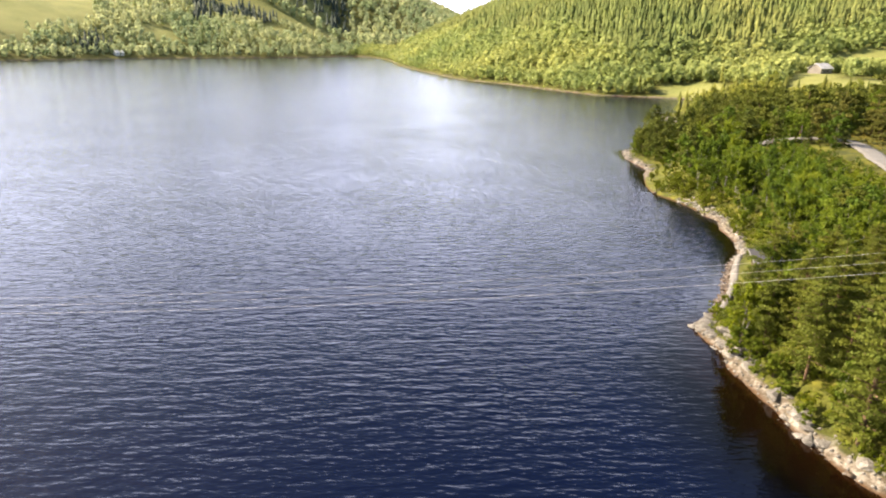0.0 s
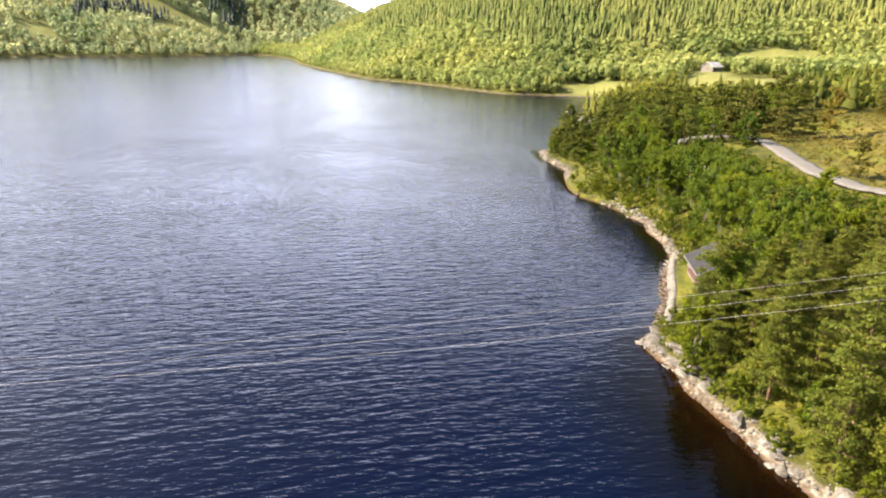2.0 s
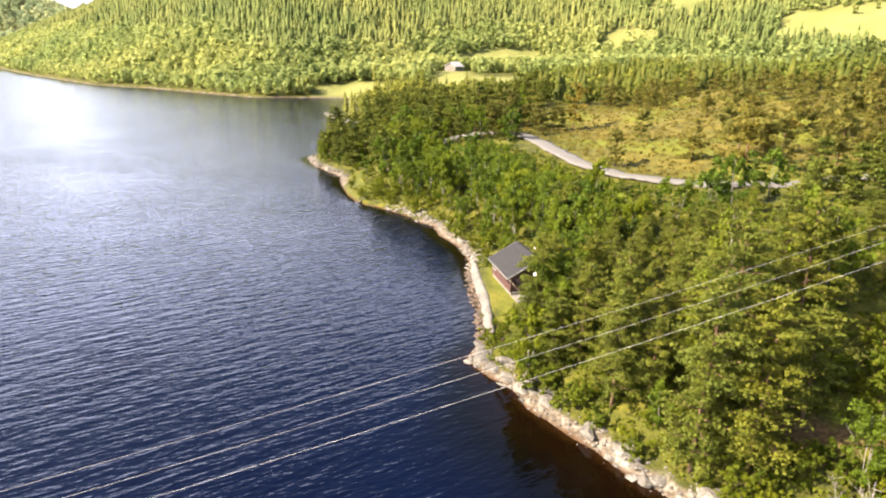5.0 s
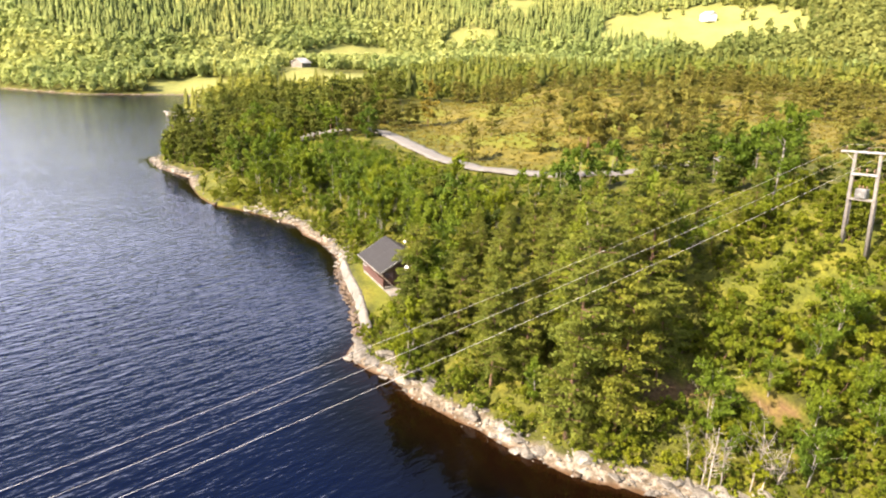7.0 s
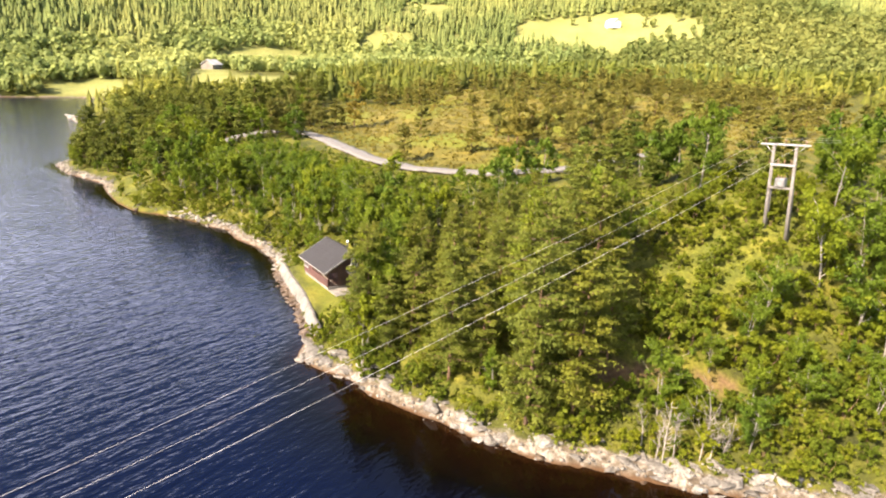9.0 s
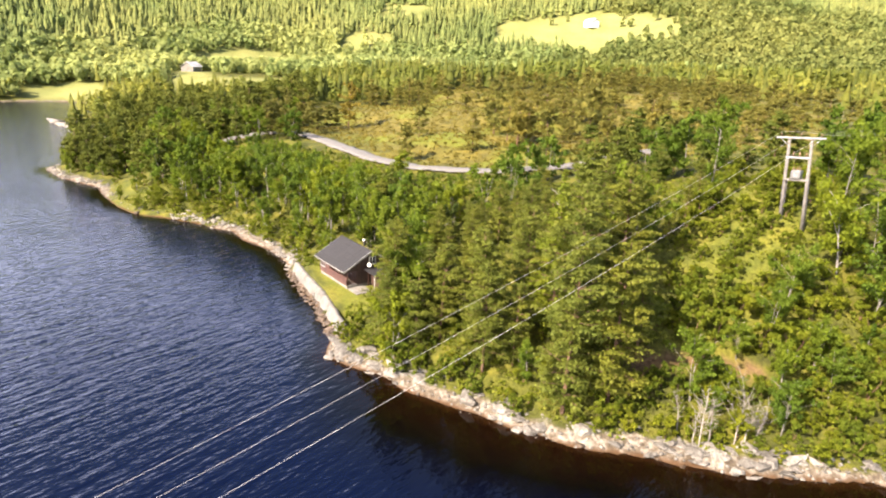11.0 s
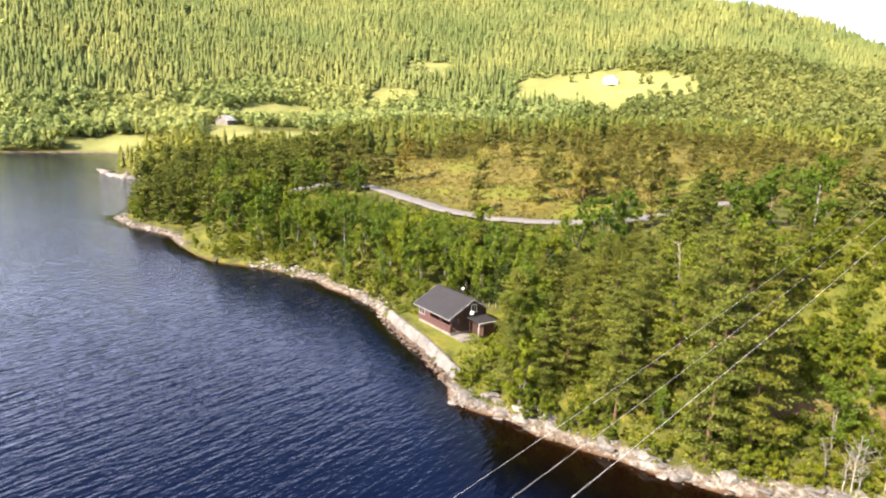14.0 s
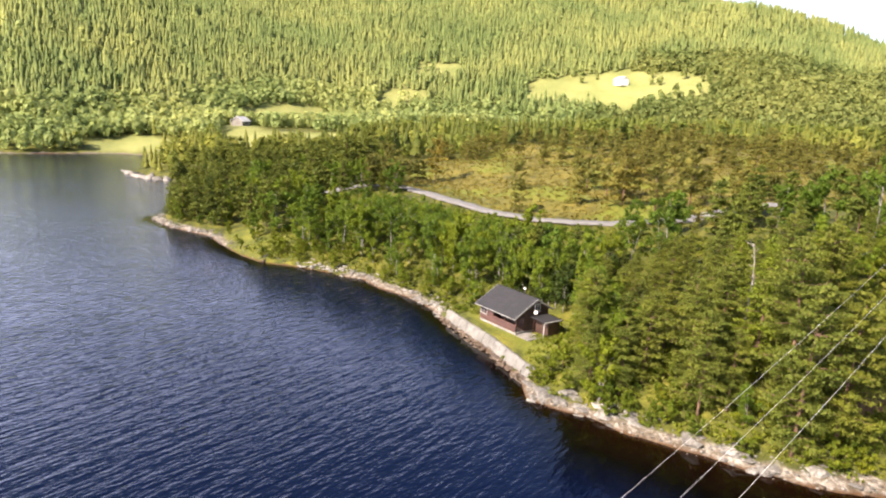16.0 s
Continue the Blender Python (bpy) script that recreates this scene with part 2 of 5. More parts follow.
WATER, GROUND = water_material(), ground_material()
PINE = foliage("pine_needles", (0.082, 0.101, 0.017), (0.140, 0.160, 0.029), 0.45, 0.22, (1.10, 1.02, 0.85))
SPRUCE = foliage("spruce_needles", (0.105, 0.132, 0.013), (0.180, 0.205, 0.022), 0.4, 0.2, (1.15, 1.1, 0.7))
# birch leaves darkened to carry the shade behind the cabin
SHADELEAF = foliage("shaded_thicket_leaves", (0.020, 0.036, 0.007), (0.048, 0.070, 0.011), 0.35, 0.3, (1.2, 1.1, 0.85))
LEAF = foliage("broad_leaves", (0.062, 0.102, 0.011), (0.122, 0.172, 0.018), 0.5, 0.34, (1.38, 1.15, 0.8))
MIDPINE = foliage("headland_needles", (0.060, 0.078, 0.014), (0.120, 0.135, 0.024), 0.38, 0.25, (1.1, 1.05, 0.85))
BOGPINE = foliage("bog_needles", (0.128, 0.120, 0.030), (0.200, 0.186, 0.046), 0.55, 0.3, (1.2, 1.02, 0.85))
SHRUB = foliage("shrub_leaves", (0.074, 0.104, 0.010), (0.132, 0.162, 0.016), 0.5, 0.32, (1.28, 1.12, 0.85))
# aerial haze is put into these two far colours: lifted paler and bluer
FARCON = foliage("hazed_far_needles", (0.150, 0.182, 0.072), (0.262, 0.298, 0.118), 0.5, 0.0, (1, 1, 1), True)
FARLEAF = foliage("hazed_far_leaves", (0.250, 0.292, 0.120), (0.326, 0.368, 0.150), 0.5, 0.0, (1, 1, 1), True)
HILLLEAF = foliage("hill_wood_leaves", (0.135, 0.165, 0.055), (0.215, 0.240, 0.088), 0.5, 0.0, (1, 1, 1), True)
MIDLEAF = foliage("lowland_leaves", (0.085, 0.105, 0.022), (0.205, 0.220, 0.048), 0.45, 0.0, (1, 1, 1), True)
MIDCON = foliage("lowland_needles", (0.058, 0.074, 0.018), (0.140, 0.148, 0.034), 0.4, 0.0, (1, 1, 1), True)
# mountain leaves paled further, haze painted into the colour
HAZELEAF = foliage("hazed_mountain_leaves", (0.235, 0.285, 0.185), (0.425, 0.465, 0.310), 0.55, 0.0, (1, 1, 1), True)
UNDER = foliage("low_growth", (0.050, 0.072, 0.008), (0.122, 0.132, 0.013), 0.35, 0.0, (1, 1, 1))
# dark blue needles; on the mountain the colour carries its cloud shade
FARDARK = foliage("dark_shaded_needles", (0.028, 0.045, 0.050), (0.070, 0.095, 0.092), 0.3, 0.0, (1, 1, 1), True)
BARK = plain("pine_bark", (0.075, 0.045, 0.030), (0.21, 0.115, 0.070), 6, 0.95, 0.8, 0.03)
BIRCH = plain("birch_bark", (0.12, 0.108, 0.092), (0.28, 0.268, 0.245), 5, 0.8, 0.4, 0.01)
DEADWOOD = plain("grey_dead_wood", (0.16, 0.142, 0.12), (0.28, 0.26, 0.23), 8, 0.9, 0.6, 0.01)
ROCK = plain("shore_granite", (0.075, 0.066, 0.054), (0.285, 0.270, 0.245), 1.1, 0.85, 1.0, 0.12, stain=0.55, vary=(0.6, 1.1))
WETROCK = plain("wet_brown_stone", (0.036, 0.023, 0.012), (0.105, 0.070, 0.042), 1.8, 0.6, 0.8, 0.05, stain=0.4)
STONE = plain("wall_granite", (0.088, 0.084, 0.076), (0.150, 0.144, 0.132), 2.2, 0.85, 0.7, 0.03)
GRAVEL = plain("road_gravel", (0.105, 0.102, 0.098), (0.168, 0.164, 0.158), 2.5, 0.95, 0.6, 0.03, stain=0.2)
CONCRETE = plain("pale_concrete", (0.12, 0.113, 0.102), (0.20, 0.188, 0.170), 2.5, 0.9, 0.3, 0.01)
CLAD = plain("red_brown_cladding", (0.034, 0.012, 0.008), (0.066, 0.023, 0.015), 5, 0.65, 0.4, 0.006)
DARKCLAD = plain("dark_brown_cladding", (0.024, 0.012, 0.009), (0.048, 0.022, 0.015), 5, 0.65, 0.4, 0.006)
ROOF = plain("dark_roof_sheet", (0.006, 0.006, 0.0075), (0.012, 0.0118, 0.0145), 3, 0.8, 0.3, 0.006, stain=0.2)
PALE = plain("pale_grey_trim", (0.15, 0.148, 0.142), (0.23, 0.226, 0.218), 6, 0.6, 0.2, 0.004)
FRAME = plain("pale_window_paint", (0.34, 0.335, 0.32), (0.46, 0.455, 0.44), 6, 0.55, 0.2, 0.003, stain=0.15)
WHITE = plain("white_paint", (0.70, 0.69, 0.66), (0.82, 0.81, 0.78), 6, 0.5, 0.1, 0.003, stain=0.15)
POLEWOOD = plain("weathered_pole_wood", (0.092, 0.086, 0.080), (0.168, 0.160, 0.150), 7, 0.9, 0.5, 0.01)
STEEL = plain("galvanised_steel", (0.30, 0.305, 0.31), (0.44, 0.445, 0.45), 6, 0.45, 0.2, 0.004, 0.8)
WIRE = plain("aluminium_wire", (0.42, 0.41, 0.40), (0.54, 0.53, 0.515), 4, 0.5, 0.0, 0.0, 0.0)
PORCELAIN = plain("brown_glazed_porcelain", (0.16, 0.09, 0.06), (0.26, 0.16, 0.11), 6, 0.25, 0.1, 0.003)
BLACK = plain("black_flue_metal", (0.02, 0.02, 0.022), (0.045, 0.045, 0.048), 5, 0.5, 0.2, 0.004)
FARROOF = plain("grey_sheet_roof", (0.44, 0.43, 0.42), (0.60, 0.59, 0.58), 1.0, 0.6, 0.2, 0.01)
BLUEROOF = plain("blue_grey_roof", (0.12, 0.135, 0.17), (0.19, 0.205, 0.25), 1.0, 0.6, 0.2, 0.01)
BARNWALL = plain("grey_barn_boards", (0.16, 0.145, 0.13), (0.28, 0.26, 0.235), 1.5, 0.85, 0.4, 0.01)
GLASS, _nt, _b = shader("window_glass")
_b.inputs["Base Color"].default_value = (0.02, 0.025, 0.03, 1)
_b.inputs["Roughness"].default_value = 0.04

# ---------------------------------------------------------------- lie of the land
SHORE = [(84, -90), (66, -25), (52, -2), (45, 10), (39.3, 18.9), (33.8, 26.4), (31.6, 31.8), (29.0, 37.2), (27.4, 42.5), (26.8, 49.9), (27.0, 55.0),
         (26.0, 58.5), (26.2, 61.3), (29.4, 63.8), (31.5, 67.45), (34.0, 72.15), (36.1, 77.25), (38.7, 82.7), (40.8, 86.5), (42.2, 90.0),
         (42.9, 96.0), (44.3, 104.5), (43.8, 112.5), (42.0, 118.8), (40.0, 123.0), (39.3, 126.5), (40.0, 133), (42.0, 143), (44.4, 152),
         (43.0, 160), (42.6, 167), (44.6, 178), (52, 183), (63, 196), (76, 222), (86, 244), (82, 262), (84, 279), (98, 292), (118, 318),
         (134, 350), (120, 374), (72, 382), (27, 457), (-7, 496), (-50, 620), (-82, 731), (-111, 881), (-150, 1004), (-185, 1040), (-195, 1010),
         (-250, 900), (-310, 818), (-382, 719), (-436, 588), (-400, 450), (-352, 300), (-335, 100), (-345, -250), (-100, -320), (60, -230)]
HILL = [(-130, 1120), (-95, 900), (-62, 740), (-28, 620), (12, 512), (45, 470), (90, 420), (150, 425), (215, 432), (300, 405), (370, 340), (420, 255), (450, 150),
        (500, 20), (560, -150), (1700, -400), (3600, 3600), (420, 3600), (150, 2000), (-30, 1450)]
MOUNT = [(-215, 1090), (-265, 930), (-330, 845), (-405, 745), (-462, 590), (-430, 440), (-380, 290), (-362, 90), (-370, -300),
         (-3400, -400), (-3400, 3600), (-500, 3600), (-330, 1600)]
PLATEAU = [(57, 31, 15.2), (64, 28, 15.2), (75, 30, 15.5), (66, 87, 10.6), (72, 120, 10.6), (82, 135, 10.6), (68, 140, 10.6), (60, 152, 5.5), (60, 170, 4.0), (80, 180, 6.5), (100, 95, 12.5), (130, 170, 13.0), (130, 120, 15.0), (180, 140, 19), (200, 110, 20),
           (94, 39, 15), (150, 100, 17), (120, 230, 6), (200, 380, 15), (160, 300, 8), (300, 300, 20), (230, 230, 17), (250, 150, 22), (350, 100, 25), (140, 20, 19), (90, -20, 18),
           (62, -15, 13), (20, 520, 8), (-60, 780, 8), (-440, 700, 10), (-500, 400, 14), (-420, 100, 12), (450, -50, 26), (50, 55, 9.5), (58, 60, 11)]
ROAD = [(65, 141), (70, 139.6), (76, 138.2), (80.5, 133), (77.5, 122), (73, 108.5), (70, 98), (69.2, 88), (72, 78), (79, 69), (88, 62), (98, 57)]
CABIN = (40.65, 72.5)
CAB_TURN = radians(-104.7)


def outside(poly, x, y):
    """Distance to a closed outline; positive outside it."""
    p = np.asarray(poly, float)
    q = np.roll(p, -1, 0)
    best, inside = np.full(x.shape, 1e18), np.zeros(x.shape, bool)
    for (ax, ay), (bx, by) in zip(p, q):
        dx, dy = bx - ax, by - ay
        t = np.clip(((x - ax) * dx + (y - ay) * dy) / (dx * dx + dy * dy), 0, 1)
        best = np.minimum(best, (x - ax - t * dx) ** 2 + (y - ay - t * dy) ** 2)
        if ay != by:
            inside ^= ((ay > y) != (by > y)) & (x < dx * (y - ay) / dy + ax)
    return np.where(inside, -1, 1) * np.sqrt(best)


def along(line, x, y):
    """Distance to an open line."""
    best = np.full(x.shape, 1e18)
    for (ax, ay), (bx, by) in zip(line, line[1:]):
        dx, dy = bx - ax, by - ay
        t = np.clip(((x - ax) * dx + (y - ay) * dy) / (dx * dx + dy * dy), 0, 1)
        best = np.minimum(best, (x - ax - t * dx) ** 2 + (y - ay - t * dy) ** 2)
    return np.sqrt(best)


TABLE = np.random.RandomState(5).rand(256, 256)


def rough2(x, y, size, octaves=3):
    """Smooth value noise in -1..1."""
    out, amp, tot = 0.0, 1.0, 0.0
    for k in range(octaves):
        u, v = x / size * 2 ** k + 17.3 * k, y / size * 2 ** k + 5.1 * k
        i, j = np.floor(u).astype(int), np.floor(v).astype(int)
        f, g = u - i, v - j
        f, g = f * f * (3 - 2 * f), g * g * (3 - 2 * g)
        a, b = TABLE[i % 256, j % 256], TABLE[(i + 1) % 256, j % 256]
        c, d = TABLE[i % 256, (j + 1) % 256], TABLE[(i + 1) % 256, (j + 1) % 256]
        out = out + amp * ((a + (b - a) * f) * (1 - g) + (c + (d - c) * f) * g)
        tot, amp = tot + amp, amp * 0.5
    return 2 * out / tot - 1


def smooth(v, lo, hi):
    t = np.clip((v - lo) / (hi - lo), 0, 1)
    return t * t * (3 - 2 * t)


def inland(x, y):
    wob = 0.75 * rough2(x, y, 5.0, 3) * smooth(along(TERRACE, x, y), 1.0, 4.0)
    return outside(SHORE, x, y) + wob


TERRACE = [(30.0, 63.2), (32.2, 67.2), (34.7, 71.9), (36.8, 77.0), (39.2, 82.2)]


def cabin_frame(x, y):
    """Along the ridge towards the near gable, and back from the lake."""
    dx, dy = x - CABIN[0], y - CABIN[1]
    c, s = math.cos(CAB_TURN), math.sin(CAB_TURN)
    return dx * c + dy * s, -dx * s + dy * c


def height(x, y):
    x, y = np.asarray(x, float), np.asarray(y, float)
    s = inland(x, y)
    w = [1 / ((x - a) ** 2 + (y - b) ** 2 + 30.0) ** 2 for a, b, _ in PLATEAU]
    top = sum(k * c for k, (_, _, c) in zip(w, PLATEAU)) / sum(w)
    slope = 0.58 - 0.16 * smooth(y, 48, 66) - 0.18 * smooth(y, 130, 160)
    sp = np.maximum(s, 0)
    bank = 0.75 * (1 - np.exp(-sp / 0.8)) + slope * np.maximum(sp - 2.0, 0)
    k = 1.3
    hh = -np.log(np.exp(-np.clip(bank, 0, 60) / k) + np.exp(-top / k)) * k
    hh = np.where(s > 0, np.minimum(hh, bank), -0.15 - np.minimum(-s * 0.28, 5.0))
    hh = hh + np.where(s > 0, 0.9 * rough2(x, y, 14, 3) * smooth(s, 3, 14) * smooth(along(ROAD, x, y), 2, 8) + 0.16 * rough2(x, y, 1.7, 2) * smooth(s, 0, 1.0), 0)
    u, v = cabin_frame(x, y)
    flat = smooth(-np.abs(u - 0.5), -9.5, -6.5) * smooth(-v, -6.5, -3.8) * smooth(v, -9.5, -5.4)
    flat = flat * smooth(s, 0.5, 1.4)
    hh = hh * (1 - flat) + flat * 1.7
    # wooded hillside and mountains across the water
    d = np.maximum(-outside(HILL, x, y), 0)
    az = np.degrees(np.arctan2(x + 24, y - 32))
    cap = np.interp(az, [-90, 55, 66, 72, 76, 80, 86, 92, 110], [420, 420, 390, 330, 280, 200, 108, 70, 60])
    rise = cap * (1 - np.exp(-0.52 * d / cap)) * (1 + 0.10 * rough2(x, y, 130, 3))
    e = np.maximum(-outside(MOUNT, x, y), 0)
    rise2 = 140 * (1 - np.exp(-0.42 * e / 140)) * (1 + 0.35 * rough2(x + 300, y, 260, 3))
    lim = np.interp(np.degrees(np.arctan2(x, np.maximum(y, 1.0))), [-27, -23, -20, -16, -12, -9], [500, 74, 50, 40, 30, 26])
    rise2 = lim * (1 - np.exp(-rise2 / lim))
    peak = 470 * np.exp(-((x + 760) / 520) ** 2 - ((y - 1900) / 560) ** 2) * smooth(y, 1050, 1500) * (0.4 + 0.6 * smooth(x, -420, -200))
    bluff = 100 * np.exp(-((x + 420) / 130) ** 2 - ((y - 1330) / 220) ** 2)
    knoll = 3.4 * np.exp(-((x - 57) ** 2 + (y - 30) ** 2) / 80)
    return hh + knoll + rise + rise2 + peak + bluff


def ground_at(x, y):
    return float(height(np.array([x]), np.array([y]))[0])


# land cover: meadows, bog, lawn and a bare path
MEADOWS = [[(108, 383), (117, 398), (146, 394), (152, 376), (134, 362)], [(226, 441), (262, 446), (298, 432), (300, 418), (240, 424)],
           [(176, 352), (205, 346), (234, 322), (190, 292), (150, 288), (128, 276), (140, 312)], [(338, 410), (366, 421), (390, 398), (360, 383)],
           [(474, 346), (530, 293), (545, 212), (498, 207), (462, 280), (432, 332)], [(392, 424), (432, 446), (462, 412), (430, 404)],
           [(-478, 655), (-455, 780), (-485, 840), (-560, 960), (-720, 860), (-600, 660)], [(-395, 800), (-420, 830), (-395, 850), (-365, 815)]]
BOG = [(76, 64), (94, 50), (128, 34), (190, 30), (235, 60), (240, 120), (196, 150), (160, 172), (116, 168), (90, 150), (80, 130), (74, 108), (71, 88)]
CLEAR = [(37.5, 34), (43, 36.5), (52, 38.0), (61, 37), (78, 33), (76, 28), (60, 27), (50, 28.5), (44, 30), (39.5, 31.0)]
GLADES = [[(40, 122), (41, 133), (44, 147), (48, 152), (49, 144), (47, 134), (48, 126), (44, 120)], [(53, 124), (58, 132), (64, 130), (60, 122)], [(68, 124), (72, 134), (78, 131), (74, 120)]]
PATHS = [(36.9, 37.2), (38.2, 35.0), (40.5, 32.2), (42.2, 29.4), (42.9, 28.0)]


# ---------------------------------------------------------------- mesh helpers
def mesh_tris(name, verts, tris, material, smooth_shade=False, tone=None):
    verts, tris = np.asarray(verts, np.float32).reshape(-1, 3), np.asarray(tris, np.int32).reshape(-1, 3)
    me = bpy.data.meshes.new(name)
    me.vertices.add(len(verts))
    me.vertices.foreach_set("co", verts.ravel())
    me.loops.add(tris.size)
    me.loops.foreach_set("vertex_index", tris.ravel())
    me.polygons.add(len(tris))
    me.polygons.foreach_set("loop_start", np.arange(0, tris.size, 3, dtype=np.int32))
    me.update(calc_edges=True)
    if smooth_shade:
        me.polygons.foreach_set("use_smooth", np.ones(len(tris), bool))
    if tone is not None:
        me.attributes.new("tone", "FLOAT", "POINT").data.foreach_set("value", np.clip(tone, 0, 1).astype(np.float32))
    me.materials.append(material)
    return me


def mesh_bm(name, bm, material, smooth_shade=False):
    me = bpy.data.meshes.new(name)
    bmesh.ops.recalc_face_normals(bm, faces=bm.faces[:])
    bm.to_mesh(me)
    bm.free()
    for p in me.polygons:
        p.use_smooth = smooth_shade
    me.materials.append(material)
    return me


def part(name, shape, material, parent, label="", smooth_shade=False):
    """One mesh under a thing or under a part; shape is a bmesh or a mesh."""
    me = shape if isinstance(shape, bpy.types.Mesh) else mesh_bm(name, shape, material, smooth_shade)
    ob = new(name, me)
    ob.parent = parent
    return tagged(ob, label)


def thing(name, m, label, category, group="", kind=""):
    ob = new(name)
    ob.empty_display_size = 0.3
    ob.matrix_world = m
    return tagged(ob, label, category, group, kind)


def box(x0, y0, z0, x1, y1, z1, bevel=0.015, bm=None):
    """A block with softened edges, into bm if given."""
    b = bmesh.new()
    bmesh.ops.create_cube(b, size=1)
    for v in b.verts:
        v.co = Vector(((x0 + x1) / 2 + v.co.x * (x1 - x0), (y0 + y1) / 2 + v.co.y * (y1 - y0), (z0 + z1) / 2 + v.co.z * (z1 - z0)))
    if bevel:
        bmesh.ops.bevel(b, geom=b.edges[:], offset=min(bevel, 0.3 * min(abs(x1 - x0), abs(y1 - y0), abs(z1 - z0))), segments=1, affect="EDGES")
    if bm is None:
        return b
    tmp = bpy.data.meshes.new("tmp")
    b.to_mesh(tmp)
    b.free()
    bm.from_mesh(tmp)
    bpy.data.meshes.remove(tmp)
    return bm


def tube(points, radii, sides=6):
    """Vertices and triangles of a tapered tube through the points."""
    pts, vs, fs = [Vector(p) for p in points], [], []
    for k, p in enumerate(pts):
        d = (pts[min(k + 1, len(pts) - 1)] - pts[max(k - 1, 0)]).normalized()
        a = d.orthogonal().normalized()
        c = d.cross(a)
        for i in range(sides):
            w = 2 * math.pi * i / sides
            vs.append(p + radii[k] * (math.cos(w) * a + math.sin(w) * c))
    for k in range(len(pts) - 1):
        for i in range(sides):
            a, b = k * sides + i, k * sides + (i + 1) % sides
            fs += [(a, b, a + sides), (b, b + sides, a + sides)]
    for base, flip in ((0, True), ((len(pts) - 1) * sides, False)):
        for i in range(1, sides - 1):
            fs.append((base, base + i + 1, base + i) if flip else (base, base + i, base + i + 1))
    return [tuple(v) for v in vs], fs


def joined(pieces):
    vs, fs = [], []
    for v, f in pieces:
        n = len(vs)
        vs += list(v)
        fs += [tuple(i + n for i in t) for t in f]
    return vs, fs


def leaves(rng, centres, radii, count, size, loose=0.45, long=1.0):
    """Clumps of leaves: small triangles over the outside of each clump, facing outwards more or less; tones by clump."""
    c, r = np.asarray(centres, float).reshape(-1, 3), np.asarray(radii, float).reshape(-1, 3)
    hue = np.repeat(np.clip(rng.normal(0.5, 0.13, len(c)), 0, 1), count)
    c, r = np.repeat(c, count, 0), np.repeat(r, count, 0)
    n = len(c)
    d = rng.normal(0, 1, (n, 3)) + (0, 0, 0.35)
    d /= np.linalg.norm(d, axis=1)[:, None]
    c = c + d * r * rng.uniform(0.35, 1.08, (n, 1))
    d = d / r * r.mean(1)[:, None] + rng.normal(0, loose, (n, 3))
    d /= np.linalg.norm(d, axis=1)[:, None]
    a = np.cross(d, rng.normal(0, 1, (n, 3)))
    a /= np.linalg.norm(a, axis=1)[:, None]
    b = np.cross(d, a)
    s = size * rng.uniform(0.65, 1.35, (n, 1))
    v = np.stack([c + a * s * long, c - a * s * 0.5 + b * s * 0.86, c - a * s * 0.5 - b * s * 0.86], 1)
    return v.reshape(-1, 3), np.arange(3 * n).reshape(-1, 3), np.repeat(hue + rng.normal(0, 0.10, n), 3)


# ---------------------------------------------------------------- ground and lake
def steps(*runs):
    out = []
    for a, b, d in runs:
        out += list(np.arange(a, b - 1e-6, d))
    return np.array(out + [runs[-1][1]])


GX = steps((-3300, -1000, 90), (-1000, -460, 27), (-460, -300, 16), (-300, 22, 14), (22, 70, 0.8), (70, 110, 1.6), (110, 160, 3), (160, 480, 9), (480, 960, 17), (960, 3300, 90))
GY = steps((-400, -30, 18), (-30, 10, 4), (10, 100, 0.8), (100, 190, 1.6), (190, 300, 4), (300, 520, 8), (520, 1100, 15), (1100, 2000, 45), (2000, 3500, 120))
X, Y = np.meshgrid(GX, GY, indexing="ij")
Z = height(X, Y)
S = inland(X, Y)


def sheet(name, z, keep, attributes, material):
    ni, nj = X.shape
    idx = np.arange(ni * nj).reshape(ni, nj)
    q = np.stack([idx[:-1, :-1], idx[1:, :-1], idx[1:, 1:], idx[:-1, 1:]], -1).reshape(-1, 4)
    q = q[keep.ravel()[q].any(1)]
    used, q = np.unique(q, return_inverse=True)
    q = q.reshape(-1, 4)
    v = np.stack([X.ravel()[used], Y.ravel()[used], z.ravel()[used]], 1)
    me = mesh_tris(name, v, np.concatenate([q[:, [0, 1, 2]], q[:, [0, 2, 3]]]), material, True)
    for key, val in attributes.items():
        at = me.attributes.new(key, "FLOAT", "POINT")
        at.data.foreach_set("value", np.asarray(val, np.float32).ravel()[used])
    return new(name, me)


CU, CV = cabin_frame(X, Y)
meadow = np.zeros(X.shape)
for poly in MEADOWS:
    meadow = np.maximum(meadow, smooth(-outside(poly, X, Y) + 3 * rough2(X, Y, 20, 2), -3, 3))
meadow = np.maximum(meadow, 0.8 * smooth(-along([(208, 398), (180, 350)], X, Y), -14, -8))
# ground under the far woods lightened too, filling dark gaps as haze would
meadow = np.maximum(meadow, 0.7 * np.maximum(smooth(-outside(HILL, X, Y), 0, 25), smooth(-outside(MOUNT, X, Y), 0, 25)))
bogland = smooth(-outside(BOG, X, Y) + 16 * rough2(X, Y, 26, 3), -4, 16)
cleared = smooth(-outside(CLEAR, X, Y) + 3 * rough2(X, Y, 6, 2), -2, 3)
for poly in GLADES:
    cleared = np.maximum(cleared, 0.75 * smooth(-outside(poly, X, Y) + 2 * rough2(X, Y, 5, 2), -1, 2))
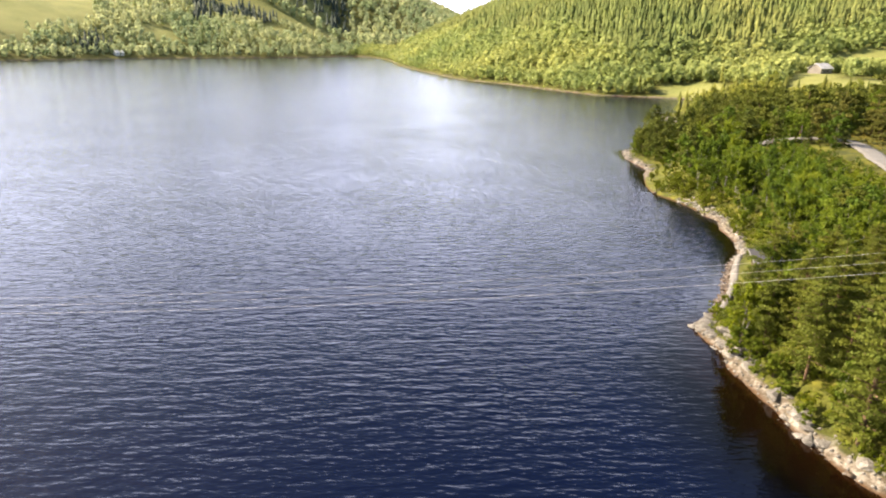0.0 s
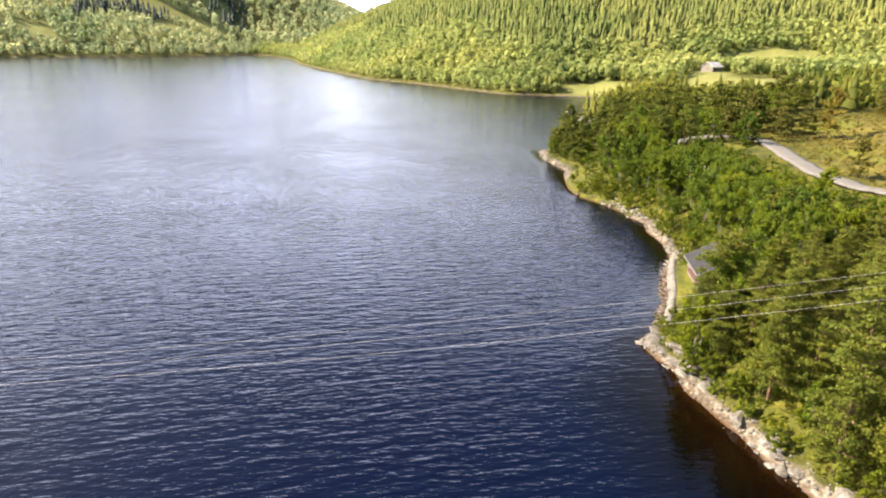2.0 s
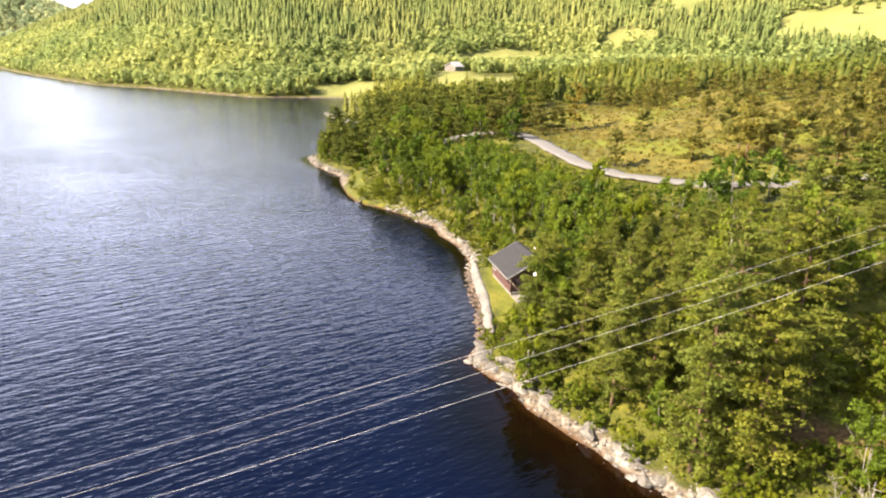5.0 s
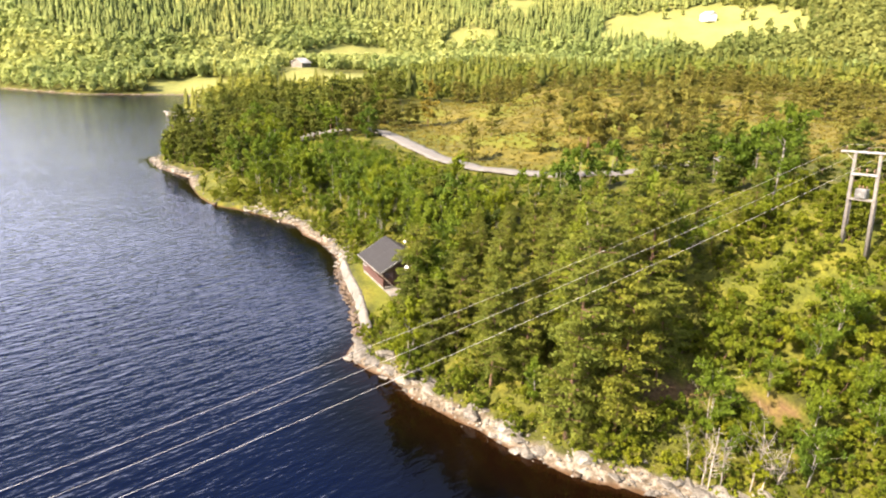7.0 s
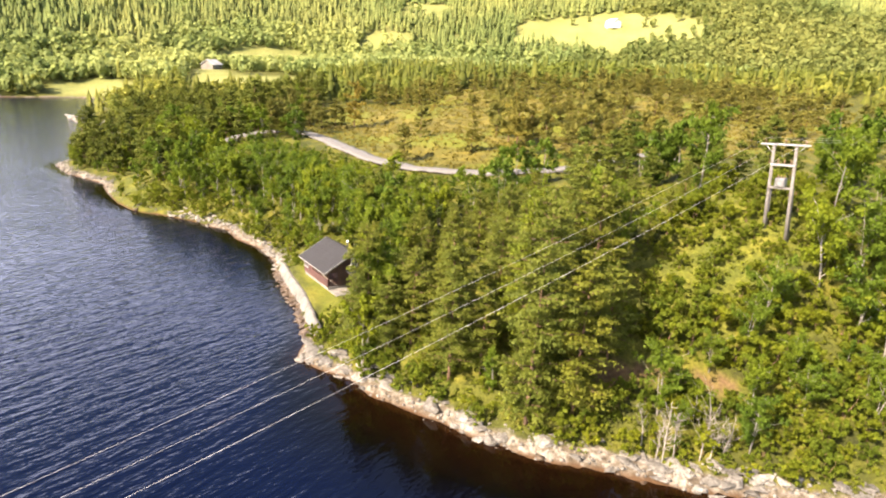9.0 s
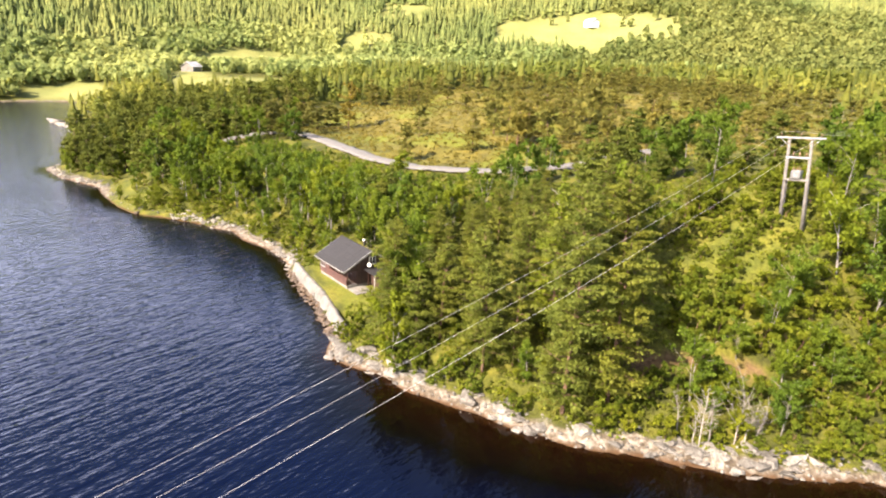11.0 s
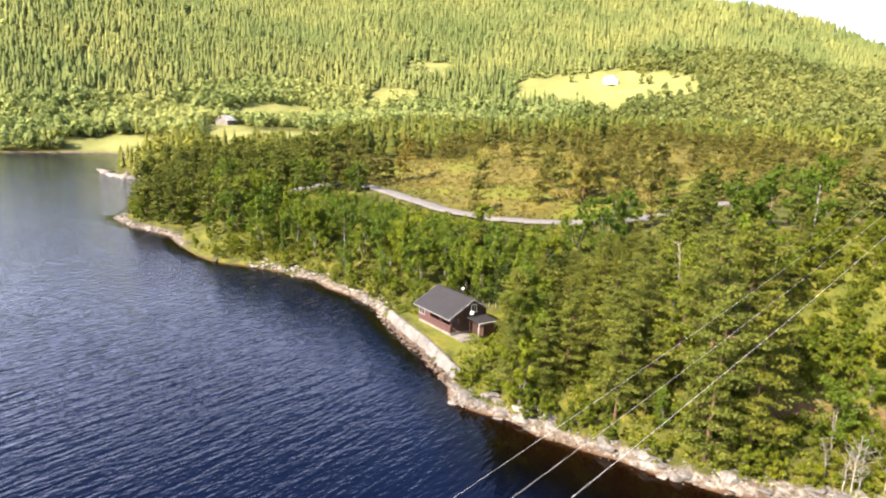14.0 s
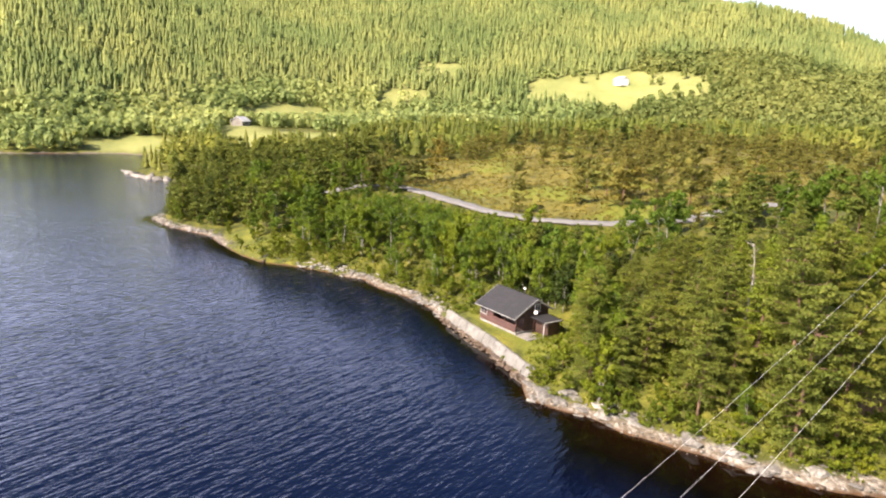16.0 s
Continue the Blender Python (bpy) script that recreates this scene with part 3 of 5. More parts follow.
lawn = smooth(-np.abs(CU - 1.0), -9.6, -8.2) * smooth(CV, -7.0, -6.0) * smooth(-CV, -3.4, -2.6) * smooth(S, 1.8, 2.4)
bare = smooth(-along(PATHS, X, Y) + 0.7 * rough2(X, Y, 2.5, 2), -1.0, -0.3)
ground = sheet("ground", Z, np.ones(X.shape, bool), {"inland": S, "field": meadow, "bog": bogland, "lawn": np.clip(np.maximum(lawn, 0.6 * cleared), 0, 1), "path": bare, "soil": S + 0.5 * smooth(-along(TERRACE, X, Y), -3.0, -1.6) + 2.2 * smooth(-along([(43.2, 114), (39.6, 126), (40.5, 136)], X, Y), -6.0, -3.0)}, GROUND)
tagged(ground, "mossy green ground with pale granite along the lake shore", "ground", kind="structure")
water = sheet("water", np.zeros(X.shape), S < 4, {"offshore": -S * (1 + 2.2 * smooth(Y, 52, 66)), "open": smooth(Y, 35, 300) * (0.2 + 0.8 * np.maximum(smooth(-X, -60, 20), smooth(Y, 200, 330)))}, WATER)
tagged(water, "dark blue rippled lake water, brown at the shore", "water", kind="structure")


def ribbon(name, line, width, lift, material, seed, thick=0.25):
    """A strip of road laid on the ground with worn edges and a low crown."""
    rng, pts = np.random.RandomState(seed), []
    for (ax, ay), (bx, by) in zip(line, line[1:]):
        n = max(2, int(math.hypot(bx - ax, by - ay) / 1.2))
        pts += [(ax + (bx - ax) * k / n, ay + (by - ay) * k / n) for k in range(n)]
    p = np.array(pts + [line[-1]])
    for _ in range(4):
        p[1:-1] = (p[:-2] + 2 * p[1:-1] + p[2:]) / 4
    d = np.gradient(p, axis=0)
    d /= np.linalg.norm(d, axis=1)[:, None]
    nrm = np.stack([-d[:, 1], d[:, 0]], 1)
    rows = []
    for f, drop in ((-1, -thick), (-0.96, 0), (-0.5, 0.05), (0, 0.07), (0.5, 0.05), (0.96, 0), (1, -thick)):
        w = width / 2 * f * (1 + 0.12 * rng.uniform(-1, 1, len(p)) * (abs(f) > 0.9))
        q = p + nrm * w[:, None]
        rows.append(np.stack([q[:, 0], q[:, 1], height(p[:, 0], p[:, 1]) + lift + drop], 1))
    v, n = np.concatenate(rows), len(p)
    f = []
    for r in range(len(rows) - 1):
        for k in range(n - 1):
            a, b = r * n + k, (r + 1) * n + k
            f += [(a, a + 1, b + 1), (a, b + 1, b)]
    return new(name, mesh_tris(name, v, f, material))


road = ribbon("road", ROAD, 3.6, 0.30, GRAVEL, 3)
tagged(road, "pale grey gravel road winding past the bog", "road", kind="structure")


# ---------------------------------------------------------------- trees
def trunk_line(rng, h, bend):
    k = np.linspace(0, 1, 6)
    w = np.cumsum(rng.normal(0, bend, (6, 2)), 0) * k[:, None]
    return [(w[i, 0], w[i, 1], h * k[i] - (0.6 if i == 0 else 0)) for i in range(6)]


def pine(seed, h, tiers, arms, count, size, slim=1.0, low=0.08, material=None, narrow=False, limbs=True, pad=1.0, fine=1.9):
    """Trunk with limbs in uneven whorls, each limb carrying flat pads of needles with gaps between them."""
    rng = np.random.RandomState(seed)
    line = trunk_line(rng, h, 0.10)
    r0 = 0.011 * h + 0.03
    wood = [tube(line, [r0 * (1 - 0.88 * k / 5) for k in range(6)], 7 if limbs else 4)]
    pads, radii, ang = [], [], rng.uniform(0, 6)
    lz = [p[2] for p in line]
    heavy = rng.uniform(0, 6.28)
    for i in range(tiers):
        t = (i + rng.uniform(0.1, 0.9)) / tiers
        z1 = h * (low + (0.96 - low) * t)
        ang += 0.9 + rng.normal(0, 0.3)
        swell = rng.uniform(0.72, 1.2)
        for j in range(arms):
            if rng.uniform() < (0.06 if narrow else 0.16):
                continue
            a = ang + 6.283 * j / arms + rng.normal(0, 0.25)
            z = z1 + rng.normal(0, 0.014) * h
            shape = (1 - t) ** 0.85 + 0.05 if narrow else (0.62 + 0.55 * t) * (1 - t) ** 0.58 + 0.07
            reach = h * 0.235 * slim * shape * swell * rng.uniform(0.6, 1.2) * (1 + 0.18 * math.cos(a - heavy))
            x0, y0 = np.interp(z, lz, [p[0] for p in line]), np.interp(z, lz, [p[1] for p in line])
            up = (-0.16 if narrow else 0.02) + 0.38 * t + rng.normal(0, 0.07)
            end = (x0 + math.cos(a) * reach, y0 + math.sin(a) * reach, z + reach * up)
            if limbs and reach > 0.6:
                wood.append(tube([(x0, y0, z), end], [0.020 * reach + 0.010, 0.008], 3))
            for f in tuple(np.linspace(1.0, 0.3, 1 + int(fine * min(reach / h * 13, 3.2)))):
                f += rng.normal(0, 0.05)
                side = rng.normal(0, 0.14) * reach
                w = pad * h * rng.uniform(0.034, 0.058) * (0.75 + 0.5 * (1 - t))
                pads.append((x0 + (end[0] - x0) * f - math.sin(a) * side, y0 + (end[1] - y0) * f + math.cos(a) * side, z + (end[2] - z) * f + rng.normal(0, 0.012) * h))
                radii.append((w, w, w * rng.uniform(0.34, 0.52)))
    pads += [(line[-1][0], line[-1][1], h * 0.97)]
    radii += [(h * 0.022, h * 0.022, h * 0.05)]
    return joined(wood), leaves(rng, pads, radii, count, size, 0.6, 1.25), material or PINE


def birch(seed, h, clusters, count, size, wide=0.30, low=0.28, stems=1, material=None, sides=6, swell=1.0):
    """One or more pale stems with forked limbs, and a loose crown of leaf clumps with gaps."""
    rng = np.random.RandomState(seed)
    wood, pts, radii = [], [], []
    for s in range(stems):
        lean = rng.normal(0, 0.06 + 0.07 * (stems > 1), 2) * h
        line = [(p[0] + lean[0] * k / 5, p[1] + lean[1] * k / 5, p[2]) for k, p in enumerate(trunk_line(rng, h * rng.uniform(0.8, 0.95), 0.12))]
        r0 = (0.011 * h + 0.02) / math.sqrt(stems)
        wood.append(tube(line, [r0 * (1 - 0.85 * k / 5) for k in range(6)], sides))
        limbs = 9 // stems + 2
        for i in range(limbs):
            t = low + (0.9 - low) * (i + rng.uniform(0, 1)) / limbs
            base = np.array([np.interp(t * 5, range(6), [p[k] for p in line]) for k in range(3)])
            a, reach = rng.uniform(0, 6.28), h * wide * (0.30 + 1.5 * math.sqrt(t * (1 - t))) * rng.uniform(0.5, 1.15)
            tip = base + np.array([math.cos(a) * reach, math.sin(a) * reach, reach * rng.uniform(0.4, 0.9)])
            if sides > 4:
                wood.append(tube([tuple(base), tuple((base + tip) / 2 + (0, 0, 0.08 * reach)), tuple(tip)], [r0 * 0.4, r0 * 0.25, 0.01], 4))
            for _ in range(max(2, clusters // (limbs * stems))):
                f = rng.uniform(0.25, 1.08)
                pts.append(base + (tip - base) * f + rng.normal(0, 0.10, 3) * reach * (1, 1, 0.8))
                w = h * rng.uniform(0.042, 0.088) * swell
                radii.append((w, w, w * rng.uniform(0.7, 1.1)))
        for _ in range(max(2, clusters // (7 * stems))):
            t = rng.uniform(0.72, 1.04)
            pts.append(np.array([np.interp(t * 5, range(6), [p[k] for p in line]) for k in range(3)]) + rng.normal(0, 0.04, 3) * h)
            w = h * rng.uniform(0.04, 0.08)
            radii.append((w, w, w * 1.3))
    return joined(wood), leaves(rng, pts, radii, count, size, 0.5), material or LEAF


def tree_thing(name, shape, bark, label, category, group):
    (tv, tf), (lv, lf, tone), mat = shape
    ob = thing(name, Matrix.Identity(4), label, category, group)
    part("trunk", mesh_tris("trunk", tv, tf, bark, True), bark, ob, "pale birch bark" if bark is BIRCH else "")
    part("crown", mesh_tris("crown", lv, lf, mat, tone=tone), mat, ob)
    return ob


class Stand:
    """A few model trees of one kind: the first use of each is the model itself, later ones are copies."""

    def __init__(self, models):
        self.models, self.used = models, [False] * len(models)

    def plant(self, k, x, y, z, scale, turn, stretch=1.0):
        k %= len(self.models)
        m = pose(x, y, z, 0, 0, turn) @ Matrix.Diagonal((scale, scale, scale * stretch, 1))
        if self.used[k]:
            return copy_thing(self.models[k], m)
        self.used[k] = True
        self.models[k].matrix_basis = m
        return self.models[k]

    def gather(self, k, x, y, z, scale, turn, bins):
        """The same tree, its mesh added to a wood that is one object."""
        m = np.array(pose(x, y, z, 0, 0, turn) @ Matrix.Diagonal((scale, scale, scale, 1)))
        for ob in self.models[k % len(self.models)].children:
            me = ob.data
            co = np.empty(len(me.vertices) * 3, np.float32)
            me.vertices.foreach_get("co", co)
            tri = np.empty(len(me.loops), np.int32)
            me.loops.foreach_get("vertex_index", tri)
            tone = np.zeros(len(me.vertices), np.float32)
            if "tone" in me.attributes:
                me.attributes["tone"].data.foreach_get("value", tone)
                tone = tone + frng.normal(0, 0.12)
            bins.setdefault(me.materials[0], []).append((co.reshape(-1, 3) @ m[:3, :3].T + m[:3, 3], tri.reshape(-1, 3), tone))

    def clean(self):
        for used, ob in zip(self.used, self.models):
            if not used:
                for o in (*ob.children_recursive, ob):
                    bpy.data.objects.remove(o)


PINE_L = "olive green Scots pine with tiered needle pads and reddish trunk"
near_pine = Stand([tree_thing("pine_tree", pine(11 + k, 13, 14, 5, 26, 0.135, 1.0 + 0.10 * (k % 3), 0.06 + 0.06 * (k % 3)), BARK, PINE_L, "pine tree", "pines on the shore") for k in range(5)])
big_pine = Stand([tree_thing("pine_tree", pine(15 + k, 13, 16, 6, 32, 0.115, 1.0 + 0.08 * k, 0.05 + 0.05 * k), BARK, PINE_L, "pine tree", "pines on the shore") for k in range(4)])
near_spruce = Stand([tree_thing("spruce_tree", pine(31 + k, 13, 20, 5, 26, 0.12, 0.78, 0.04, SPRUCE, True), BARK, "slim yellow-green spruce standing among the pines", "spruce tree", "spruces on the shore") for k in range(2)])
near_birch = Stand([tree_thing("birch_tree", birch(51 + k, 8, 86, 30, 0.165, 0.30 + 0.03 * (k % 4), 0.06 + 0.05 * (k % 3), 1 + k % 3), BIRCH, "light green birch with pale stems on the slope", "birch tree", "birches on the shore") for k in range(6)])
thicket = Stand([tree_thing("birch_tree", birch(61 + k, 8, 70, 24, 0.19, 0.34, 0.08 + 0.06 * k, 1 + k % 2, SHADELEAF), BIRCH, "birch with pale stem behind the cabin, leaves darkened for shade", "birch tree", "thicket behind the cabin") for k in range(3)])
near_bush = Stand([tree_thing("bush", birch(71 + k, 2.4, 14, 34, 0.105, 0.40, 0.05, 3, SHRUB, 3, 1.4), BARK, "low yellow-green leafy bush in the clearing", "bush", "bushes on the slope") for k in range(4)])
mid_pine = Stand([tree_thing("pine_tree", pine(91 + k, 10, 10, 4, 20, 0.24, 1.25, 0.08 + 0.05 * k, MIDPINE, limbs=False, pad=1.55, fine=1.2), BARK, "dark green pine on the wooded headland", "pine tree", "pines on the headland") for k in range(4)])
slope_pine = Stand([tree_thing("pine_tree", pine(95 + k, 10, 10, 4, 20, 0.24, 1.2, 0.06 + 0.05 * k, limbs=False, pad=1.55, fine=1.2), BARK, "olive green pine on the slope behind the shore", "pine tree", "pines behind the shore") for k in range(4)])
bog_pine = Stand([tree_thing("pine_tree", pine(111 + k, 5, 6, 4, 12, 0.21, 1.5, 0.12, BOGPINE, limbs=False, pad=2.1, fine=0.9), BARK, "small stunted olive pine standing on the open bog", "pine tree", "bog pines") for k in range(5)])
mid_birch = Stand([tree_thing("birch_tree", birch(131 + k, 8, 40, 26, 0.26, 0.33, 0.04, 1 + k % 3, None, 4, 1.25), BIRCH, "leafy green birch behind the shore", "birch tree", "birches behind the shore") for k in range(4)])


def wood_from(bins, name, label):
    """A wood too far off to count, as one object."""
    vs, fs, slots, tones, base, mats = [], [], [], [], 0, list(bins)
    for i, mat in enumerate(mats):
        for v, f, tone in bins[mat]:
            vs.append(v)
            fs.append(f + base)
            tones.append(tone)
            slots.append(np.full(len(f), i, np.int32))
            base += len(v)
    me = mesh_tris(name, np.concatenate(vs), np.concatenate(fs), mats[0], tone=np.concatenate(tones))
    for mat in mats[1:]:
        me.materials.append(mat)
    me.polygons.foreach_set("material_index", np.concatenate(slots))
    return tagged(new(name, me), label, "forest", kind="stuff")


rng, frng = np.random.RandomState(77), np.random.RandomState(5)
wires_u = lambda x, y: (57 - x) * 0.990 + (y - 30) * 0.139


def jittered(x0, x1, y0, y1, gap):
    gx, gy = np.meshgrid(np.arange(x0, x1, gap), np.arange(y0, y1, gap), indexing="ij")
    gx = gx + rng.uniform(-0.42, 0.42, gx.shape) * gap
    gy = gy + rng.uniform(-0.42, 0.42, gy.shape) * gap
    return gx.ravel(), gy.ravel()


def glade(x, y):
    """Distance from the grassy openings between the trees."""
    return np.minimum.reduce([outside(poly, x, y) for poly in GLADES])


def wood_mask(x, y, margin):
    u, v = cabin_frame(x, y)
    yard = (np.abs(u - 0.4) < 7.8) & (v > -9) & (v < 4.7)
    return (inland(x, y) > margin) & ~yard & (along(ROAD, x, y) > 3.2) & (outside(BOG, x, y) > 0)


# big pines by the water, each where it stands
BIG = [(31.2, 38.8, 15.6), (33.4, 36.2, 15.0), (33.2, 48.3, 13.8), (30.8, 46.4, 11.6), (35.8, 40.6, 16.4), (41.2, 39.4, 18.8), (38.4, 47.4, 16.8),
       (36.4, 52.0, 13.8), (32.2, 52.2, 10.8), (36.8, 57.0, 12.6), (38.2, 61.6, 11.6), (29.6, 56.4, 11.0), (31.8, 57.4, 11.6), (34.4, 59.4, 11.8), (30.4, 53.6, 10.6), (34.0, 55.2, 12.8), (45.0, 44.0, 18.2), (42.8, 50.2, 16.4), (40.0, 55.0, 13.4)]
SLIM = [(37.6, 43.9, 18.0), (47.2, 48.8, 17.6)]
for k, (x, y, top) in enumerate(BIG):
    z = ground_at(x, y)
    big_pine.plant(k, x, y, z - 0.1, (top - z) / 13 * 1.02, 50 * k, 1.0)
for k, (x, y, top) in enumerate(SLIM):
    z = ground_at(x, y)
    near_spruce.plant(k, x, y, z - 0.1, (top - z) / 13, 70 * k)
STEM = [(32.4, 57.0, 11.6), (33.6, 58.2, 11.4), (35.7, 58.6, 11.6), (38.5, 60.5, 12.2), (28.6, 54.8, 8.0), (33.8, 56.0, 11.0), (40.7, 63.3, 11.6)]
for k, (x, y, top) in enumerate(STEM):
    z = ground_at(x, y)
    near_birch.plant(k, x, y, z - 0.1, 0.84, 130 * k, (top - z) / 8 / 0.84)
# the thicket close behind the cabin, its shade put into the leaf colour
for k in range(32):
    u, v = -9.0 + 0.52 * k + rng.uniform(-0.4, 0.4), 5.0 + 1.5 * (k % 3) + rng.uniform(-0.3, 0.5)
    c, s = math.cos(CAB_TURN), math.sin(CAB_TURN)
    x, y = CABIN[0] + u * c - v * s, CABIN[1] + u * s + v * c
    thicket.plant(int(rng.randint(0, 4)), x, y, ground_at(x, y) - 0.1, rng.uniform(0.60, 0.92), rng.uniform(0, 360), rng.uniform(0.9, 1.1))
for k in range(9):
    u, v = -8.0 + 1.75 * k + rng.uniform(-0.5, 0.5), 6.6 + 1.6 * (k % 2)
    x, y = CABIN[0] + u * c - v * s, CABIN[1] + u * s + v * c
    mid_pine.plant(k, x, y, ground_at(x, y) - 0.1, rng.uniform(0.6, 0.85), 40 * k)
TAKEN = [p[:2] for p in BIG + SLIM + STEM]


def view_of_cabin(x, y):
    """Open ground on the lake side of the cabin's near gable."""
    return (y > 50) & (y < 72) & (x < 42) & (np.degrees(np.arctan2(x + 12.7, y - 21.7)) < 50.4)


x, y = jittered(26, 84, 2, 134, 3.35)
ok = wood_mask(x, y, 2.6) & (outside(CLEAR, x, y) > 0.3) & ~view_of_cabin(x, y) & ((glade(x, y) > 0) | (rng.uniform(0, 1, len(x)) < 0.12))
x, y = x[ok], y[ok]
zz, kind, dist = height(x, y), rough2(x, y, 16, 2), np.hypot(x + 8, y - 20)
ss, road_gap = inland(x, y), along(ROAD, x, y)
wood = {}
for i in range(len(x)):
    a, b, z, turn, r = x[i], y[i], zz[i], rng.uniform(0, 360), rng.uniform()
    if min(math.hypot(a - p, b - q) for p, q in TAKEN) < 2.4 or math.hypot(a - 55.2, b - 29.6) < 4:
        continue
    if a > 56 and b < 78 and (r * 7.3) % 1 < 0.38:
        continue
    k = int(rng.randint(0, 12))
    piney = (-0.1 if a > 56 else 0.15) + 0.8 * kind[i] + (0.72 if 34 < b < 64 else -0.30 if b > 80 and a < 66 else 0.0) - (0.3 if b < 26 else 0)
    line_gap = 21.5 - 0.2 * wires_u(a, b) if abs((a - 57) * 0.139 + (b - 30) * 0.99) < 4.5 and wires_u(a, b) > -8 else 99
    near = dist[i] < 76 or (b < 60 and a < 62) or (ss[i] < 13 and b < 128)
    if r < piney:
        tall = rng.uniform(7.0, 11.5) if ss[i] < 18 and b < 66 else rng.uniform(4.5, 8.5)
        stand, full = (near_pine, 13) if near else (slope_pine, 10)
    else:
        tall = rng.uniform(6.0, 9.5) * (0.6 if ss[i] < 5 else 1.0) if ss[i] < 24 or b < 60 else rng.uniform(4.0, 7.5)
        stand, full = (near_birch, 8) if near else (mid_birch, 8)
    if b < 31 and a < 50:
        tall = min(tall, rng.uniform(2.8, 6.2))
    tall = min(tall, max(line_gap - z, 1.6))
    if 58 < b < 142 and a > 44 and r < 0.975 and math.degrees(math.atan2(a + 14, b - 22)) < 58.5:
        tall = min(tall, max(10.0 + 0.15 * road_gap[i] - z, 1.2))
    if near or (a < 68 and ss[i] < 24):
        stand.plant(k, a, b, z - 0.1, tall / full, turn, rng.uniform(0.9, 1.1))
    else:
        stand.gather(k, a, b, z - 0.1, tall / full, turn, wood)
wood_from(wood, "roadside_wood", "mixed birch and pine wood beside the gravel road")

# headland and woods behind the road
x, y = jittered(40, 120, 134, 250, 4.0)
ok = wood_mask(x, y, 1.8) & ((x < 66) | (rng.uniform(0, 1, len(x)) < 0.7)) & ((glade(x, y) > 0) | (rng.uniform(0, 1, len(x)) < 0.12))
x, y = x[ok], y[ok]
zz, ss, wood = height(x, y), inland(x, y), {}
for i in range(len(x)):
    k, r, turn = int(rng.randint(0, 12)), rng.uniform(), rng.uniform(0, 360)
    if (y[i] < 146 and ss[i] < 7 and r < 0.5) or (y[i] > 184 and r > 0.5):
        continue
    stand, sc = (mid_pine, rng.uniform(0.8, 1.2)) if r < (0.8 if y[i] > 146 and ss[i] > 2.5 else 0.25) else (mid_birch, rng.uniform(0.7, 1.1) * (0.75 if ss[i] < 6 else 1.0))
    if ss[i] < 30 and y[i] < 180 and x[i] < 72:
        stand.plant(k, x[i], y[i], zz[i] - 0.1, sc, turn, rng.uniform(0.9, 1.1))
    else:
        stand.gather(k, x[i], y[i], zz[i] - 0.1, sc, turn, wood)
for k, (a, b, tall) in enumerate(((47.6, 175.0, 6.5), (49.2, 172.0, 9.0), (47.4, 168.5, 6.0), (50.2, 177.5, 9.5), (51.8, 174.0, 10.5), (46.8, 164.0, 4.0), (48.6, 161.0, 5.5), (53.5, 179.0, 9.0), (48.8, 165.6, 7.5))):
    mid_pine.plant(k, a, b, ground_at(a, b) - 0.1, tall / 10, 77 * k)
for k, (a, b, tall) in enumerate(((65.6, 137.2, 3.0), (67.2, 136.6, 2.6), (69.0, 135.8, 3.0), (46.4, 171.5, 2.6), (46.0, 166.5, 2.4), (46.6, 159.5, 3.0), (47.6, 156.0, 3.4), (49.4, 153.5, 3.2), (48.6, 157.6, 4.2))):
    mid_birch.plant(k, a, b, ground_at(a, b) - 0.1, tall / 8, 61 * k, 0.9)
for k, (a, b, tall) in enumerate(((79.3, 157.5, 7.5), (77.4, 150.5, 7.0), (72.6, 129.6, 5.6), (74.2, 128.4, 6.0), (75.9, 127.2, 5.4), (71.4, 132.0, 5.0), (74.9, 131.0, 6.0))):
    mid_pine.plant(k, a, b, ground_at(a, b) - 0.1, tall / 10, 77 * k)
wood_from(wood, "headland_wood", "dark green pine wood on the back of the headland")

# stunted pines scattered over the bog, closer together at its far edge
x, y = jittered(70, 240, 30, 172, 4.8)
ok = (outside(BOG, x, y) < 0) & (along(ROAD, x, y) > 3.5) & (rng.uniform(0, 1, len(x)) < np.where(x < 118, 0.12, 0.18) + 0.85 * rough2(x, y, 24, 2) + 0.0018 * (x - 80))
wood = {}
for a, b, z in zip(x[ok], y[ok], height(x[ok], y[ok])):
    k, sc, turn = int(rng.randint(0, 9)), rng.uniform(0.65, 1.25) + 0.6 * rng.uniform() ** 2, rng.uniform(0, 360)
    if a < 108:
        bog_pine.plant(k, a, b, z - 0.1, sc, turn, rng.uniform(0.85, 1.2))
    else:
        bog_pine.gather(k, a, b, z - 0.1, sc, turn, wood)
wood_from(wood, "bog_wood", "scattered stunted pines across the far bog")

# bushes: the clearing under the wires, the shore bank and the edge of the yard
shrubs = {}
x, y = jittered(27, 72, 8, 130, 2.0)
ss = inland(x, y)
u, v = cabin_frame(x, y)
ok = (ss > 0.9) & ~((np.abs(u - 1.0) < 8.4) & (v > -9) & (v < 3)) & (along(PATHS, x, y) > 1.2) & (along(ROAD, x, y) > 2.6)
ok &= (outside(CLEAR, x, y) < 0.5) | (ss < 5.5) | ((y < 40) & (ss < 14)) | ((y < 64) & (ss < 9))
ok &= rng.uniform(0, 1, len(x)) < np.where(outside(CLEAR, x, y) < 0.5, 0.85, np.where(y < 64, 0.75, 0.6))
